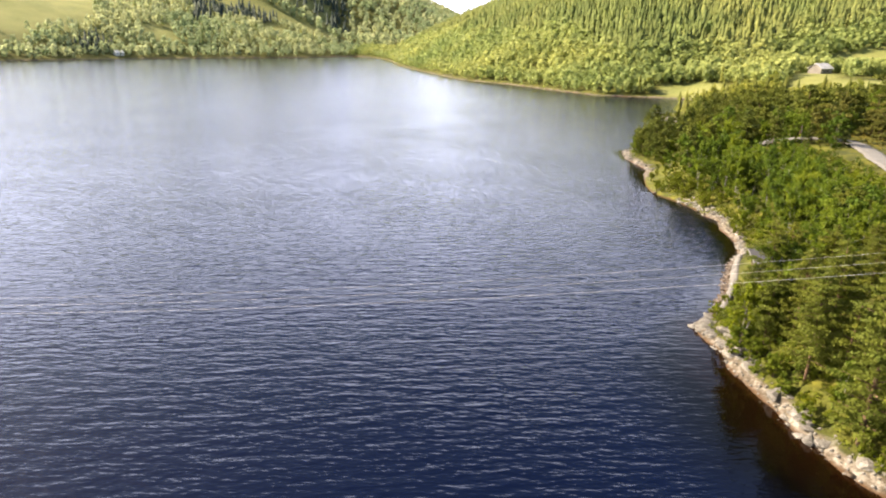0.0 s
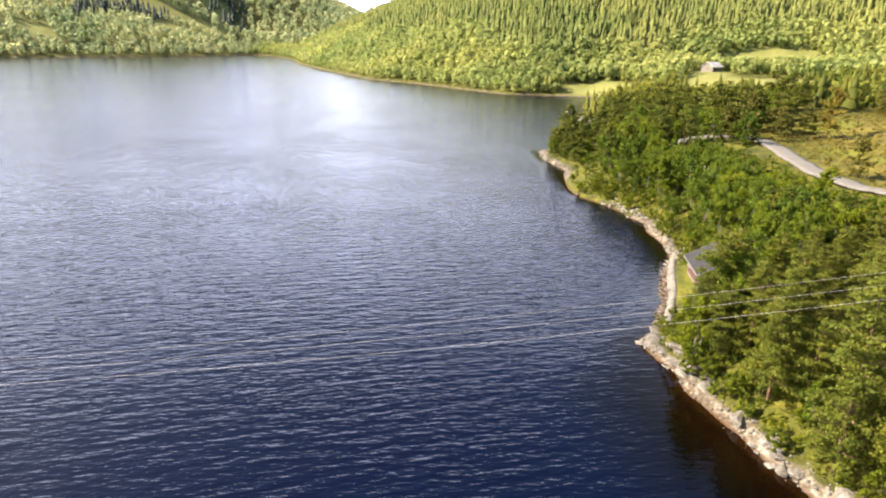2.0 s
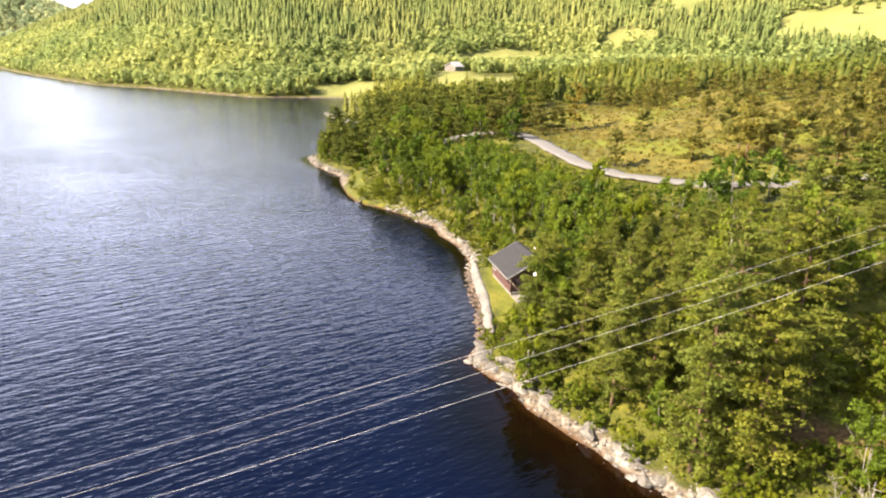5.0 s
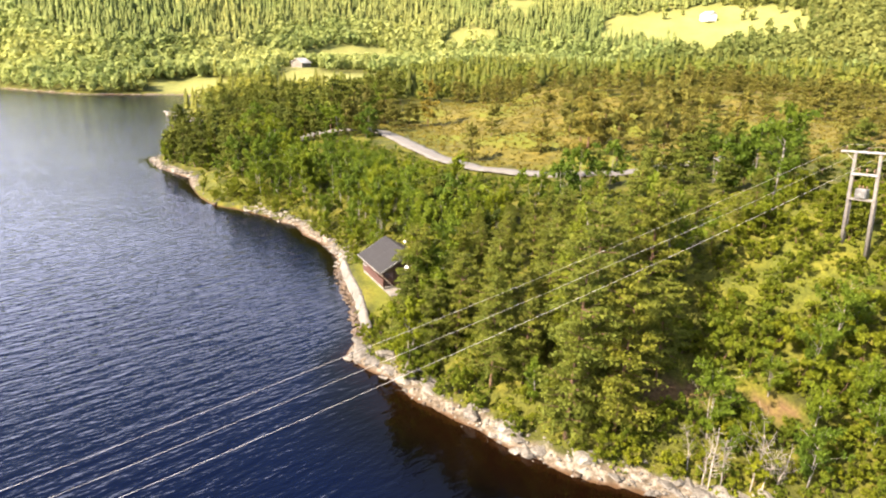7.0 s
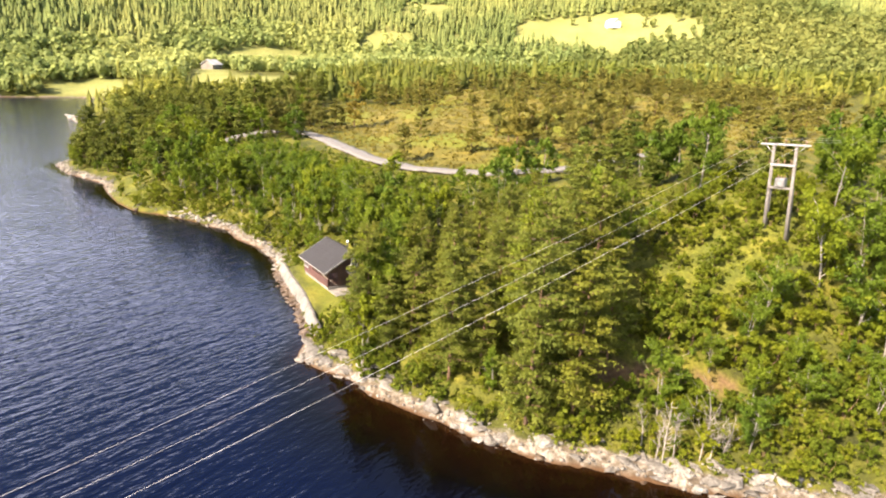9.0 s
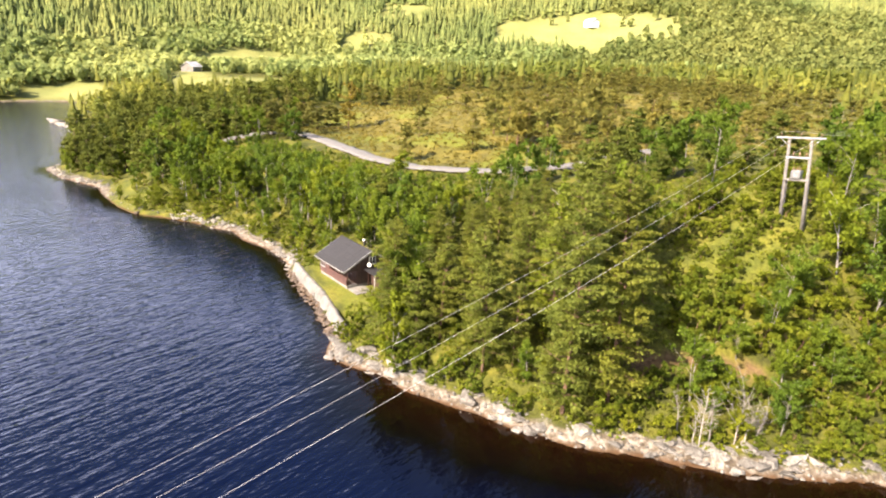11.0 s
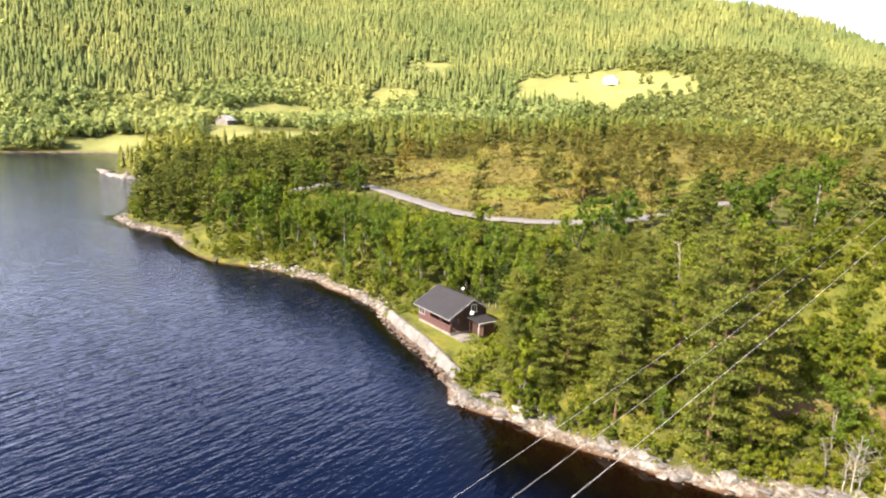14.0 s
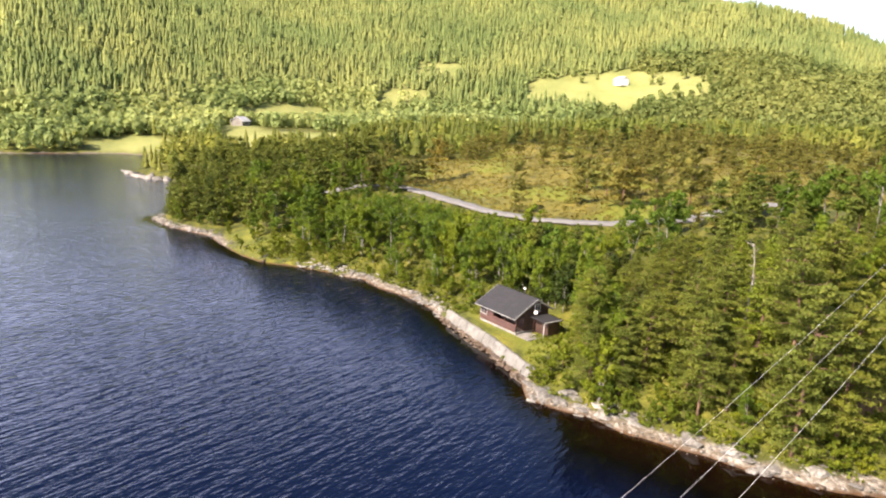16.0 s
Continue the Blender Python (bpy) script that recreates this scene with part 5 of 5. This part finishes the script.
for (ax, ay), (bx, by) in zip(TERRACE, TERRACE[1:]):
    length, ang = math.hypot(bx - ax, by - ay), math.degrees(math.atan2(by - ay, bx - ax))
    n = int(length / 1.15)
    for k in range(n):
        s = (k + 0.5) / n
        ob = part("stone", STONES[int(rng.randint(0, 6))], STONE, wall)
        ob.matrix_basis = pose(ax + (bx - ax) * s, ay + (by - ay) * s, rng.normal(0, 0.02), 0, 0, ang + rng.normal(0, 1)) @ Matrix.Diagonal((length / n * 1.03, rng.uniform(0.95, 1.05), 1, 1))


# ---------------------------------------------------------------- cabin
cabin = thing("cabin", pose(CABIN[0], CABIN[1], 1.72, 0, 0, math.degrees(CAB_TURN)) @ Matrix.Scale(0.95, 4), "small red-brown timber cabin with dark roof beside the lake", "cabin")
L0, L1, W, BASE, EAVE, RIDGE = -3.4, 3.75, 3.1, 0.38, 2.38, 4.42
RW, RB, WB = 3.72, 2.75, 2.25                     # reach of the roof to the front and to the back, and the back wall
PITCH = (RIDGE - 2.28) / RW


def roof_z(y):
    return RIDGE - PITCH * abs(y)


foundation = bmesh.new()
box(L0 - 0.02, -W - 0.02, -0.35, L1 + 0.02, WB + 0.02, BASE, 0.03, foundation)
part("foundation", foundation, CONCRETE, cabin, "pale concrete foundation")


def wall_x(name, y, x0, x1, z0, z1, material, face, label=""):
    """A wall along the ridge: a core with lapped boards on its outer face."""
    core = part(name, box(x0, y - 0.06, z0, x1, y + 0.06, z1, 0.005), material, cabin, label)
    n = max(1, round((z1 - z0) / 0.19))
    me = None
    for k in range(n):
        z = z0 + (z1 - z0) * k / n
        if me is None:
            bm = bmesh.new()
            pts = [(x0, 0, 0), (x1, 0, 0), (x1, 0, (z1 - z0) / n), (x0, 0, (z1 - z0) / n)]
            vs = [bm.verts.new((px, face * (0.055 if pz == 0 else 0.02), pz)) for px, _, pz in pts] + [bm.verts.new((px, 0, pz)) for px, _, pz in pts]
            for q in ((0, 1, 2, 3), (4, 5, 6, 7), (0, 1, 5, 4), (1, 2, 6, 5), (2, 3, 7, 6), (3, 0, 4, 7)):
                bm.faces.new([vs[i] for i in q])
            me = mesh_bm("board", bm, material)
        ob = part("board", me, material, core)
        ob.location = (0, y + face * 0.061, z)
    return core


def wall_y(name, x, y0, y1, z0, z1, material, face, top=None, label=""):
    """A wall across the cabin, with standing boards; top(y) cuts it under the roof."""
    t = top or (lambda yy: z1)
    bm = bmesh.new()
    ys = [y0, y1] if y0 * y1 >= 0 or top is None else [y0, 0, y1]
    rings = []
    for dx in (-0.06, 0.06):
        rings.append([bm.verts.new((x + dx, yy, z0)) for yy in ys] + [bm.verts.new((x + dx, yy, t(yy))) for yy in reversed(ys)])
    bm.faces.new(rings[0])
    bm.faces.new(rings[1][::-1])
    n = len(rings[0])
    for k in range(n):
        bm.faces.new((rings[0][k], rings[0][(k + 1) % n], rings[1][(k + 1) % n], rings[1][k]))
    core = part(name, bm, material, cabin, label)
    m = max(1, round((y1 - y0) / 0.2))
    for k in range(m):
        a, b = y0 + (y1 - y0) * k / m + 0.012, y0 + (y1 - y0) * (k + 1) / m - 0.012
        bm = bmesh.new()
        lo, hi = x + face * 0.061, x + face * 0.085
        vs = [bm.verts.new(p) for p in ((lo, a, z0), (lo, b, z0), (lo, b, t(b) - 0.01), (lo, a, t(a) - 0.01), (hi, a, z0), (hi, b, z0), (hi, b, t(b) - 0.01), (hi, a, t(a) - 0.01))]
        for q in ((0, 1, 2, 3), (4, 5, 6, 7), (0, 1, 5, 4), (1, 2, 6, 5), (2, 3, 7, 6), (3, 0, 4, 7)):
            bm.faces.new([vs[i] for i in q])
        part("board", bm, material, core)
    return core


under = lambda yy: roof_z(yy) - 0.20
PX, PY = -0.75, -1.75                            # the porch cut into the front corner by the near gable
wall_x("front_wall", -W, L0, PX, BASE, EAVE, CLAD, -1)
wall_x("porch_wall", PY, PX, L1, BASE, EAVE + 0.6, DARKCLAD, -1, "shaded dark brown wall inside the porch")
wall_x("parapet", -W, PX, L1, BASE, BASE + 0.92, CLAD, -1, "red-brown boarded porch parapet")
wall_x("back_wall", WB, L0, L1, BASE, EAVE + 0.4, DARKCLAD, 1)
wall_y("far_gable_wall", L0, -W, WB, BASE, EAVE, DARKCLAD, -1, under)
wall_y("gable_wall", L1, PY, WB, BASE, EAVE, DARKCLAD, 1, lambda yy: under(yy))
wall_y("gable_panel", L1, -W, PY, 2.16, EAVE, DARKCLAD, 1, lambda yy: max(under(yy), 2.2))
wall_y("porch_side", PX, -W, PY, BASE, EAVE, CLAD, 1)
part("porch_floor", box(PX, -W, BASE - 0.02, L1, PY, BASE + 0.04, 0.01), BARNWALL, cabin, "grey plank porch floor")
for yy in (-W + 0.04, PY - 0.06):
    part("post", box(L1 - 0.14, yy - 0.07, BASE, L1, yy + 0.07, 2.3, 0.01), CLAD, cabin)
part("post", box(1.5, -W - 0.05, BASE, 1.64, -W + 0.09, 2.3, 0.01), CLAD, cabin)
railing = part("railing", box(L1 - 0.06, -W, BASE + 0.86, L1 + 0.02, PY, BASE + 0.94, 0.01), CLAD, cabin, "red-brown open porch railing")
for k in range(3):
    z = BASE + 0.2 + 0.2 * k
    part("rail_bar", box(L1 - 0.05, -W, z, L1, PY, z + 0.1, 0.008), CLAD, railing)


def window(parent_x, y, z, w, h, axis, face, label, paint):
    """A framed window with mullions and glass set into it; axis 0 lies along the ridge, 1 across it."""
    def blk(a0, a1, z0, z1, d0, d1):
        if axis == 0:
            return box(parent_x + a0, y + face * d0, z + z0, parent_x + a1, y + face * d1, z + z1, 0.008)
        return box(parent_x + face * d0, y + a0, z + z0, parent_x + face * d1, y + a1, z + z1, 0.008)
    win = part("window", blk(-w / 2 - 0.10, w / 2 + 0.10, -0.12, -0.02, 0.05, 0.19), paint, cabin, label)
    for a0, a1, z0, z1 in ((-w / 2 - 0.08, -w / 2 + 0.02, 0, h), (w / 2 - 0.02, w / 2 + 0.08, 0, h), (-w / 2 - 0.08, w / 2 + 0.08, h, h + 0.10), (-0.025, 0.025, 0, h)):
        part("window_frame", blk(a0, a1, z0, z1, 0.06, 0.15), paint, win)
    for a0, a1 in ((-w / 2 + 0.02, -0.025), (0.025, w / 2 - 0.02)):
        part("pane", blk(a0, a1, 0, h, 0.085, 0.10), GLASS, win)
    return win


window(-2.55, -W, BASE + 0.85, 1.15, 0.85, 0, -1, "pale-framed two-pane window in the front wall", PALE)
window(0.3, PY, BASE + 0.9, 1.2, 0.85, 0, -1, "pale-framed window under the porch roof", PALE)
window(L1 + 0.02, 0.25, 2.75, 0.75, 0.85, 1, 1, "small pale-framed window high in the gable", FRAME)
door = part("door", box(2.35, PY - 0.13, BASE + 0.04, 3.25, PY - 0.07, BASE + 2.0, 0.01), CLAD, cabin, "red-brown boarded porch door")
part("handle", box(2.45, PY - 0.19, BASE + 1.0, 2.58, PY - 0.13, BASE + 1.04, 0.008), STEEL, door, "steel door handle")

# roof: two slopes of sheeting with standing seams
RX0, RX1 = -3.85, 4.1
for sgn, reach in ((-1, RW), (1, RB)):
    bm = bmesh.new()
    c = [(RX0, 0, RIDGE), (RX1, 0, RIDGE), (RX1, sgn * reach, RIDGE - PITCH * reach), (RX0, sgn * reach, RIDGE - PITCH * reach)]
    up = [bm.verts.new(p) for p in c]
    dn = [bm.verts.new((p[0], p[1], p[2] - 0.16)) for p in c]
    bm.faces.new(up)
    bm.faces.new(dn[::-1])
    for k in range(4):
        bm.faces.new((up[k], up[(k + 1) % 4], dn[(k + 1) % 4], dn[k]))
    slope_ob = part("roof_slope", bm, ROOF, cabin, "dark grey roofing sheets")
    rows_n, cols_n = 5, 9
    for r in range(rows_n):
        for k in range(cols_n):
            x0, x1 = RX0 + (RX1 - RX0) * k / cols_n, RX0 + (RX1 - RX0) * (k + 1) / cols_n
            f0, f1 = reach * r / rows_n, reach * (r + 1) / rows_n
            bm = bmesh.new()
            vs = []
            for lift in (0.003, 0.0):
                for px, f, extra in ((x0 + 0.01, f0, 0.008), (x1 - 0.01, f0, 0.008), (x1 - 0.01, f1 + 0.015, 0.032), (x0 + 0.01, f1 + 0.015, 0.032)):
                    vs.append(bm.verts.new((px, sgn * f, RIDGE - PITCH * f + (extra if lift else 0.001))))
            for q in ((0, 1, 2, 3), (4, 5, 6, 7), (0, 1, 5, 4), (1, 2, 6, 5), (2, 3, 7, 6), (3, 0, 4, 7)):
                bm.faces.new([vs[i] for i in q])
            part("roof_sheet", bm, ROOF, slope_ob)
    for rx in (RX0 - 0.03, RX1 - 0.01):
        bm = bmesh.new()
        vs = [bm.verts.new(p) for dx in (0, 0.05) for p in ((rx + dx, 0, RIDGE + 0.03), (rx + dx, sgn * (reach + 0.04), roof_z(reach) + 0.02), (rx + dx, sgn * (reach + 0.04), roof_z(reach) - 0.19), (rx + dx, 0, RIDGE - 0.19))]
        for q in ((0, 1, 2, 3), (4, 5, 6, 7), (0, 1, 5, 4), (1, 2, 6, 5), (2, 3, 7, 6), (3, 0, 4, 7)):
            bm.faces.new([vs[i] for i in q])
        part("bargeboard", bm, PALE, cabin, "pale grey bargeboard")
    v, f = tube([(RX0, sgn * (reach + 0.07), roof_z(reach) - 0.06), (RX1, sgn * (reach + 0.07), roof_z(reach) - 0.06)], [0.06, 0.06], 8)
    part("gutter", mesh_tris("gutter", v, f, PALE, True), PALE, cabin, "pale metal gutter")
part("ridge_cap", box(RX0, -0.12, RIDGE - 0.01, RX1, 0.12, RIDGE + 0.05, 0.02), ROOF, cabin)
v, f = tube([(0.6, 0.9, roof_z(0.9) - 0.1), (0.6, 0.9, 4.75)], [0.10, 0.10], 10)
flue = part("flue", mesh_tris("flue", v, f, BLACK, True), BLACK, cabin, "black stove flue")
v, f = tube([(0.6, 0.9, 4.73), (0.6, 0.9, 4.85), (0.6, 0.9, 5.0)], [0.15, 0.17, 0.05], 10)
part("cap", mesh_tris("cap", v, f, WHITE, True), WHITE, flue, "white metal cowl")

# satellite dish on the gable
bm = bmesh.new()
bmesh.ops.create_uvsphere(bm, u_segments=16, v_segments=8, radius=0.33)
bmesh.ops.delete(bm, geom=[v for v in bm.verts if v.co.z > -0.15], context="VERTS")
bmesh.ops.solidify(bm, geom=bm.faces[:], thickness=0.015)
for v in bm.verts:
    v.co.z = (v.co.z + 0.33) * 0.7
    v.co.x, v.co.y = v.co.x * 1.1, v.co.y * 1.1
dish = part("satellite_dish", bm, WHITE, cabin, "white satellite dish on the gable", True)
dish.matrix_basis = pose(L1 + 0.45, -0.35, 2.75, 0, 78, -25)
v, f = tube([(0, 0, 0.02), (0.0, 0.0, -0.3)], [0.025, 0.025], 6)
part("bracket", mesh_tris("bracket", v, f, STEEL), STEEL, dish)

# lean-to beside the gable, with a pale frame round its open end
lean = part("lean_to", box(L1 + 0.09, 0.1, BASE - 0.3, L1 + 2.4, 0.2, 1.95, 0.01), DARKCLAD, cabin, "dark boarded lean-to shed")
part("wall", box(L1 + 0.09, 1.9, BASE - 0.3, L1 + 2.4, 2.0, 1.75, 0.01), DARKCLAD, lean)
for k in range(9):
    a = 0.2 + 1.7 * k / 9
    part("board", box(L1 + 2.28, a + 0.01, BASE - 0.3, L1 + 2.35, a + 1.7 / 9 - 0.01, 1.8, 0.006), CLAD, lean)
bm = bmesh.new()
vs = [bm.verts.new(p) for dz in (0, 0.1) for p in ((L1 + 0.09, -0.9, 2.15 + dz), (L1 + 2.65, -0.9, 1.98 + dz), (L1 + 2.65, 2.2, 1.86 + dz), (L1 + 0.09, 2.2, 2.05 + dz))]
for q in ((0, 1, 2, 3), (4, 5, 6, 7), (0, 1, 5, 4), (1, 2, 6, 5), (2, 3, 7, 6), (3, 0, 4, 7)):
    bm.faces.new([vs[i] for i in q])
part("roof", bm, ROOF, lean, "dark felted lean-to roof")
part("fascia", box(L1 + 2.65, -0.9, 1.94, L1 + 2.70, 2.2, 2.07, 0.01), FRAME, lean, "pale painted fascia")
v, f = tube([(L1 + 2.57, -0.82, -0.1), (L1 + 2.57, -0.82, 1.7), (L1 + 2.59, -0.72, 1.95), (L1 + 2.65, -0.4, 2.08)], [0.05, 0.05, 0.05, 0.045], 8)
part("frame_post", mesh_tris("frame_post", v, f, FRAME, True), FRAME, lean, "pale curved corner post")
for yy in (-0.35, 0.12):
    part("post", box(L1 + 0.15, yy, -0.2, L1 + 0.28, yy + 0.13, 2.1, 0.01), CLAD, lean)

# flagstones before the porch
patio = thing("patio", pose(CABIN[0], CABIN[1], 1.72, 0, 0, math.degrees(CAB_TURN)) @ Matrix.Scale(0.95, 4), "pale concrete flagstones laid before the cabin porch", "paving")
for i in range(3):
    for j in range(3):
        ob = part("flagstone", box(L1 + 0.12 + 0.78 * i, -3.1 + 0.75 * j, -0.12, L1 + 0.86 + 0.78 * i, -2.4 + 0.75 * j, 0.10 + 0.015 * ((i + 2 * j) % 3), 0.02), CONCRETE, patio)


# ---------------------------------------------------------------- power line
ARM = Vector((0.138, 0.990, 0))
LINE = Vector((-0.990, 0.138, 0))
HEAD = Vector((55.2, 30.2, 0))
LEAN = 4.2                                # degrees, towards the cabin
FOOT = HEAD - ARM * 0.58


def power_pole(base, top, label):
    """A twin-legged wooden pole with a crossarm, insulators, braces and a transformer platform; local y runs along the arm."""
    h = top - base
    ob = thing("power_pole", pose(FOOT.x, FOOT.y, base, -LEAN, 0, math.degrees(math.atan2(-ARM.x, ARM.y))), label, "power pole", "power line poles")
    for sgn in (-1, 1):
        for off, nm in ((0.0, "leg"), (0.22, "stub_post")):
            v, f = tube([(off, sgn * 0.98, -0.8), (off, sgn * 0.93, (h - 0.25) if off == 0 else h * 0.52)], [0.17, 0.125 if off == 0 else 0.15], 10)
            part(nm, mesh_tris(nm, v, f, POLEWOOD, True), POLEWOOD, ob)
    for dx in (-0.16, 0.16):
        part("crossarm", box(dx - 0.06, -2.0, h - 0.40, dx + 0.06, 2.0, h - 0.26, 0.01), STEEL, ob)
    for k, z in enumerate((h * 0.74, h * 0.50)):
        for dx in (-0.17, 0.17):
            part("crossbar", box(dx - 0.05, -1.0, z, dx + 0.05, 1.0, z + 0.16, 0.01), POLEWOOD if k else STEEL, ob)
    for off in (1.66, 0.0, -1.66):
        pin = part("insulator", mesh_tris("insulator", *tube([(0, off, h - 0.24), (0, off, h - 0.14), (0, off, h - 0.13), (0, off, h - 0.06), (0, off, h - 0.05), (0, off, h + 0.05)], [0.04, 0.05, 0.11, 0.05, 0.10, 0.04], 8), PORCELAIN, True), PORCELAIN, ob)
        part("cap", mesh_tris("cap", *tube([(0, off, h + 0.05), (0, off, h + 0.09)], [0.05, 0.03], 8), STEEL), STEEL, pin)
    for off in (-0.55, 0.0, 0.55):
        part("fuse", mesh_tris("fuse", *tube([(0.22, off, h * 0.74 + 0.16), (0.26, off, h * 0.74 + 0.55)], [0.06, 0.045], 8), PORCELAIN, True), PORCELAIN, ob)
    can = part("transformer", box(-0.36, -0.42, h * 0.50 + 0.17, 0.36, 0.42, h * 0.50 + 0.95, 0.06), STEEL, ob, "grey transformer box")
    for k in range(6):
        part("fin", box(-0.45, -0.36 + 0.13 * k, h * 0.5 + 0.27, -0.35, -0.33 + 0.13 * k, h * 0.5 + 0.85, 0.004), STEEL, can)
    for off in (-0.28, 0, 0.28):
        part("bushing", mesh_tris("bushing", *tube([(0, off, h * 0.5 + 0.95), (0, off, h * 0.5 + 1.2)], [0.06, 0.04], 8), PORCELAIN, True), PORCELAIN, can)
    for sgn in (-1, 1):
        v, f = tube([(0.0, sgn * 0.85, h - 1.2), (0.0, sgn * 1.7, h - 0.38)], [0.03, 0.03], 5)
        part("brace", mesh_tris("brace", v, f, STEEL), STEEL, ob)
    return ob


BASE_Z = ground_at(FOOT.x, FOOT.y)
TOP_Z = 22.35
pole = power_pole(BASE_Z, TOP_Z, "weathered twin-legged wooden power pole with steel crossarm")
SPAN = 425.0


def sag(u):
    return TOP_Z - 0.2137 * u + 0.000537 * u * u


end = FOOT + LINE * SPAN
second = copy_thing(pole, pose(end.x, end.y, sag(SPAN) - (TOP_Z - BASE_Z), -LEAN, 0, math.degrees(math.atan2(-ARM.x, ARM.y))))
for off in (1.66, 0.0, -1.66):
    wire = thing("power_line", Matrix.Translation(HEAD + ARM * off), "thin pale aluminium power line hung over the lake", "power line", "wires between the poles")
    pts = [tuple(LINE * u + Vector((0, 0, sag(u) + 0.07))) for u in np.linspace(0, SPAN, 90)]
    v, f = tube(pts, [0.0075] * len(pts), 5)
    part("wire", mesh_tris("wire", v, f, WIRE, True), WIRE, wire)
    back = thing("power_line", Matrix.Translation(HEAD + ARM * off), "thin pale power line running inland over the trees", "power line", "wires between the poles")
    pts = [tuple(-LINE * u + Vector((0, 0, TOP_Z + 0.07 - 0.05 * u + 0.0006 * u * u))) for u in np.linspace(0, 110, 24)]
    v, f = tube(pts, [0.0075] * len(pts), 5)
    part("wire", mesh_tris("wire", v, f, WIRE, True), WIRE, back)
third = copy_thing(pole, pose(*(FOOT - LINE * 110 + Vector((0, 0, TOP_Z - 5.5 + 7.26 - (TOP_Z - BASE_Z)))), -LEAN, 0, math.degrees(math.atan2(-ARM.x, ARM.y))))


# ---------------------------------------------------------------- farm buildings across the water
def farm_house(name, x, y, turn, length, width, eave, ridge, wall_mat, roof_mat, label, windows):
    ob = thing(name, pose(x, y, ground_at(x, y) - 0.2, 0, 0, turn), label, "building")
    a, b = length / 2, width / 2
    bm = bmesh.new()
    ring = []
    for sx in (-a, a):
        ring.append([bm.verts.new(p) for p in ((sx, -b, 0), (sx, b, 0), (sx, b, eave), (sx, 0, ridge - 0.25), (sx, -b, eave))])
    bm.faces.new(ring[0])
    bm.faces.new(ring[1][::-1])
    for k in range(5):
        bm.faces.new((ring[0][k], ring[0][(k + 1) % 5], ring[1][(k + 1) % 5], ring[1][k]))
    body = part("wall", bm, wall_mat, ob)
    drop = (ridge - eave) / b * 0.5
    for sgn in (-1, 1):
        bm = bmesh.new()
        vs = [bm.verts.new(p) for dz in (0, 0.22) for p in ((-a - 0.5, 0, ridge - 0.22 + dz), (a + 0.5, 0, ridge - 0.22 + dz), (a + 0.5, sgn * (b + 0.5), eave - drop + dz), (-a - 0.5, sgn * (b + 0.5), eave - drop + dz))]
        for q in ((0, 1, 2, 3), (4, 5, 6, 7), (0, 1, 5, 4), (1, 2, 6, 5), (2, 3, 7, 6), (3, 0, 4, 7)):
            bm.faces.new([vs[i] for i in q])
        part("roof", bm, roof_mat, ob)
    for k in range(windows):
        xx = -a + length * (k + 0.5) / windows
        w = part("window", box(xx - 0.55, -b - 0.08, eave * 0.42, xx + 0.55, -b - 0.02, eave * 0.42 + 1.2, 0.01), WHITE, ob)
        part("pane", box(xx - 0.45, -b - 0.11, eave * 0.42 + 0.1, xx + 0.45, -b - 0.08, eave * 0.42 + 1.1, 0.01), GLASS, w)
    part("door", box(-0.6, -b - 0.09, 0.1, 0.6, -b - 0.02, 2.2, 0.01), BARNWALL, ob)
    return ob


farm_house("barn", 208, 398, 35, 13, 7.5, 3.4, 6.2, BARNWALL, FARROOF, "grey wooden barn with pale sheet roof by the meadow", 3)
farm_house("farmhouse", 504, 280, 62, 11, 7.5, 4.8, 7.4, WHITE, FARROOF, "white farmhouse standing in the upper meadow", 4)
farm_house("shed", 330, 196, 62, 12, 7, 3.0, 5.6, BARNWALL, BLUEROOF, "low shed with blue-grey roof behind the trees", 2)
farm_house("lake_house", -394, 718, 60, 9, 6.5, 3.4, 5.8, WHITE, FARROOF, "small white house by the far shore", 3)
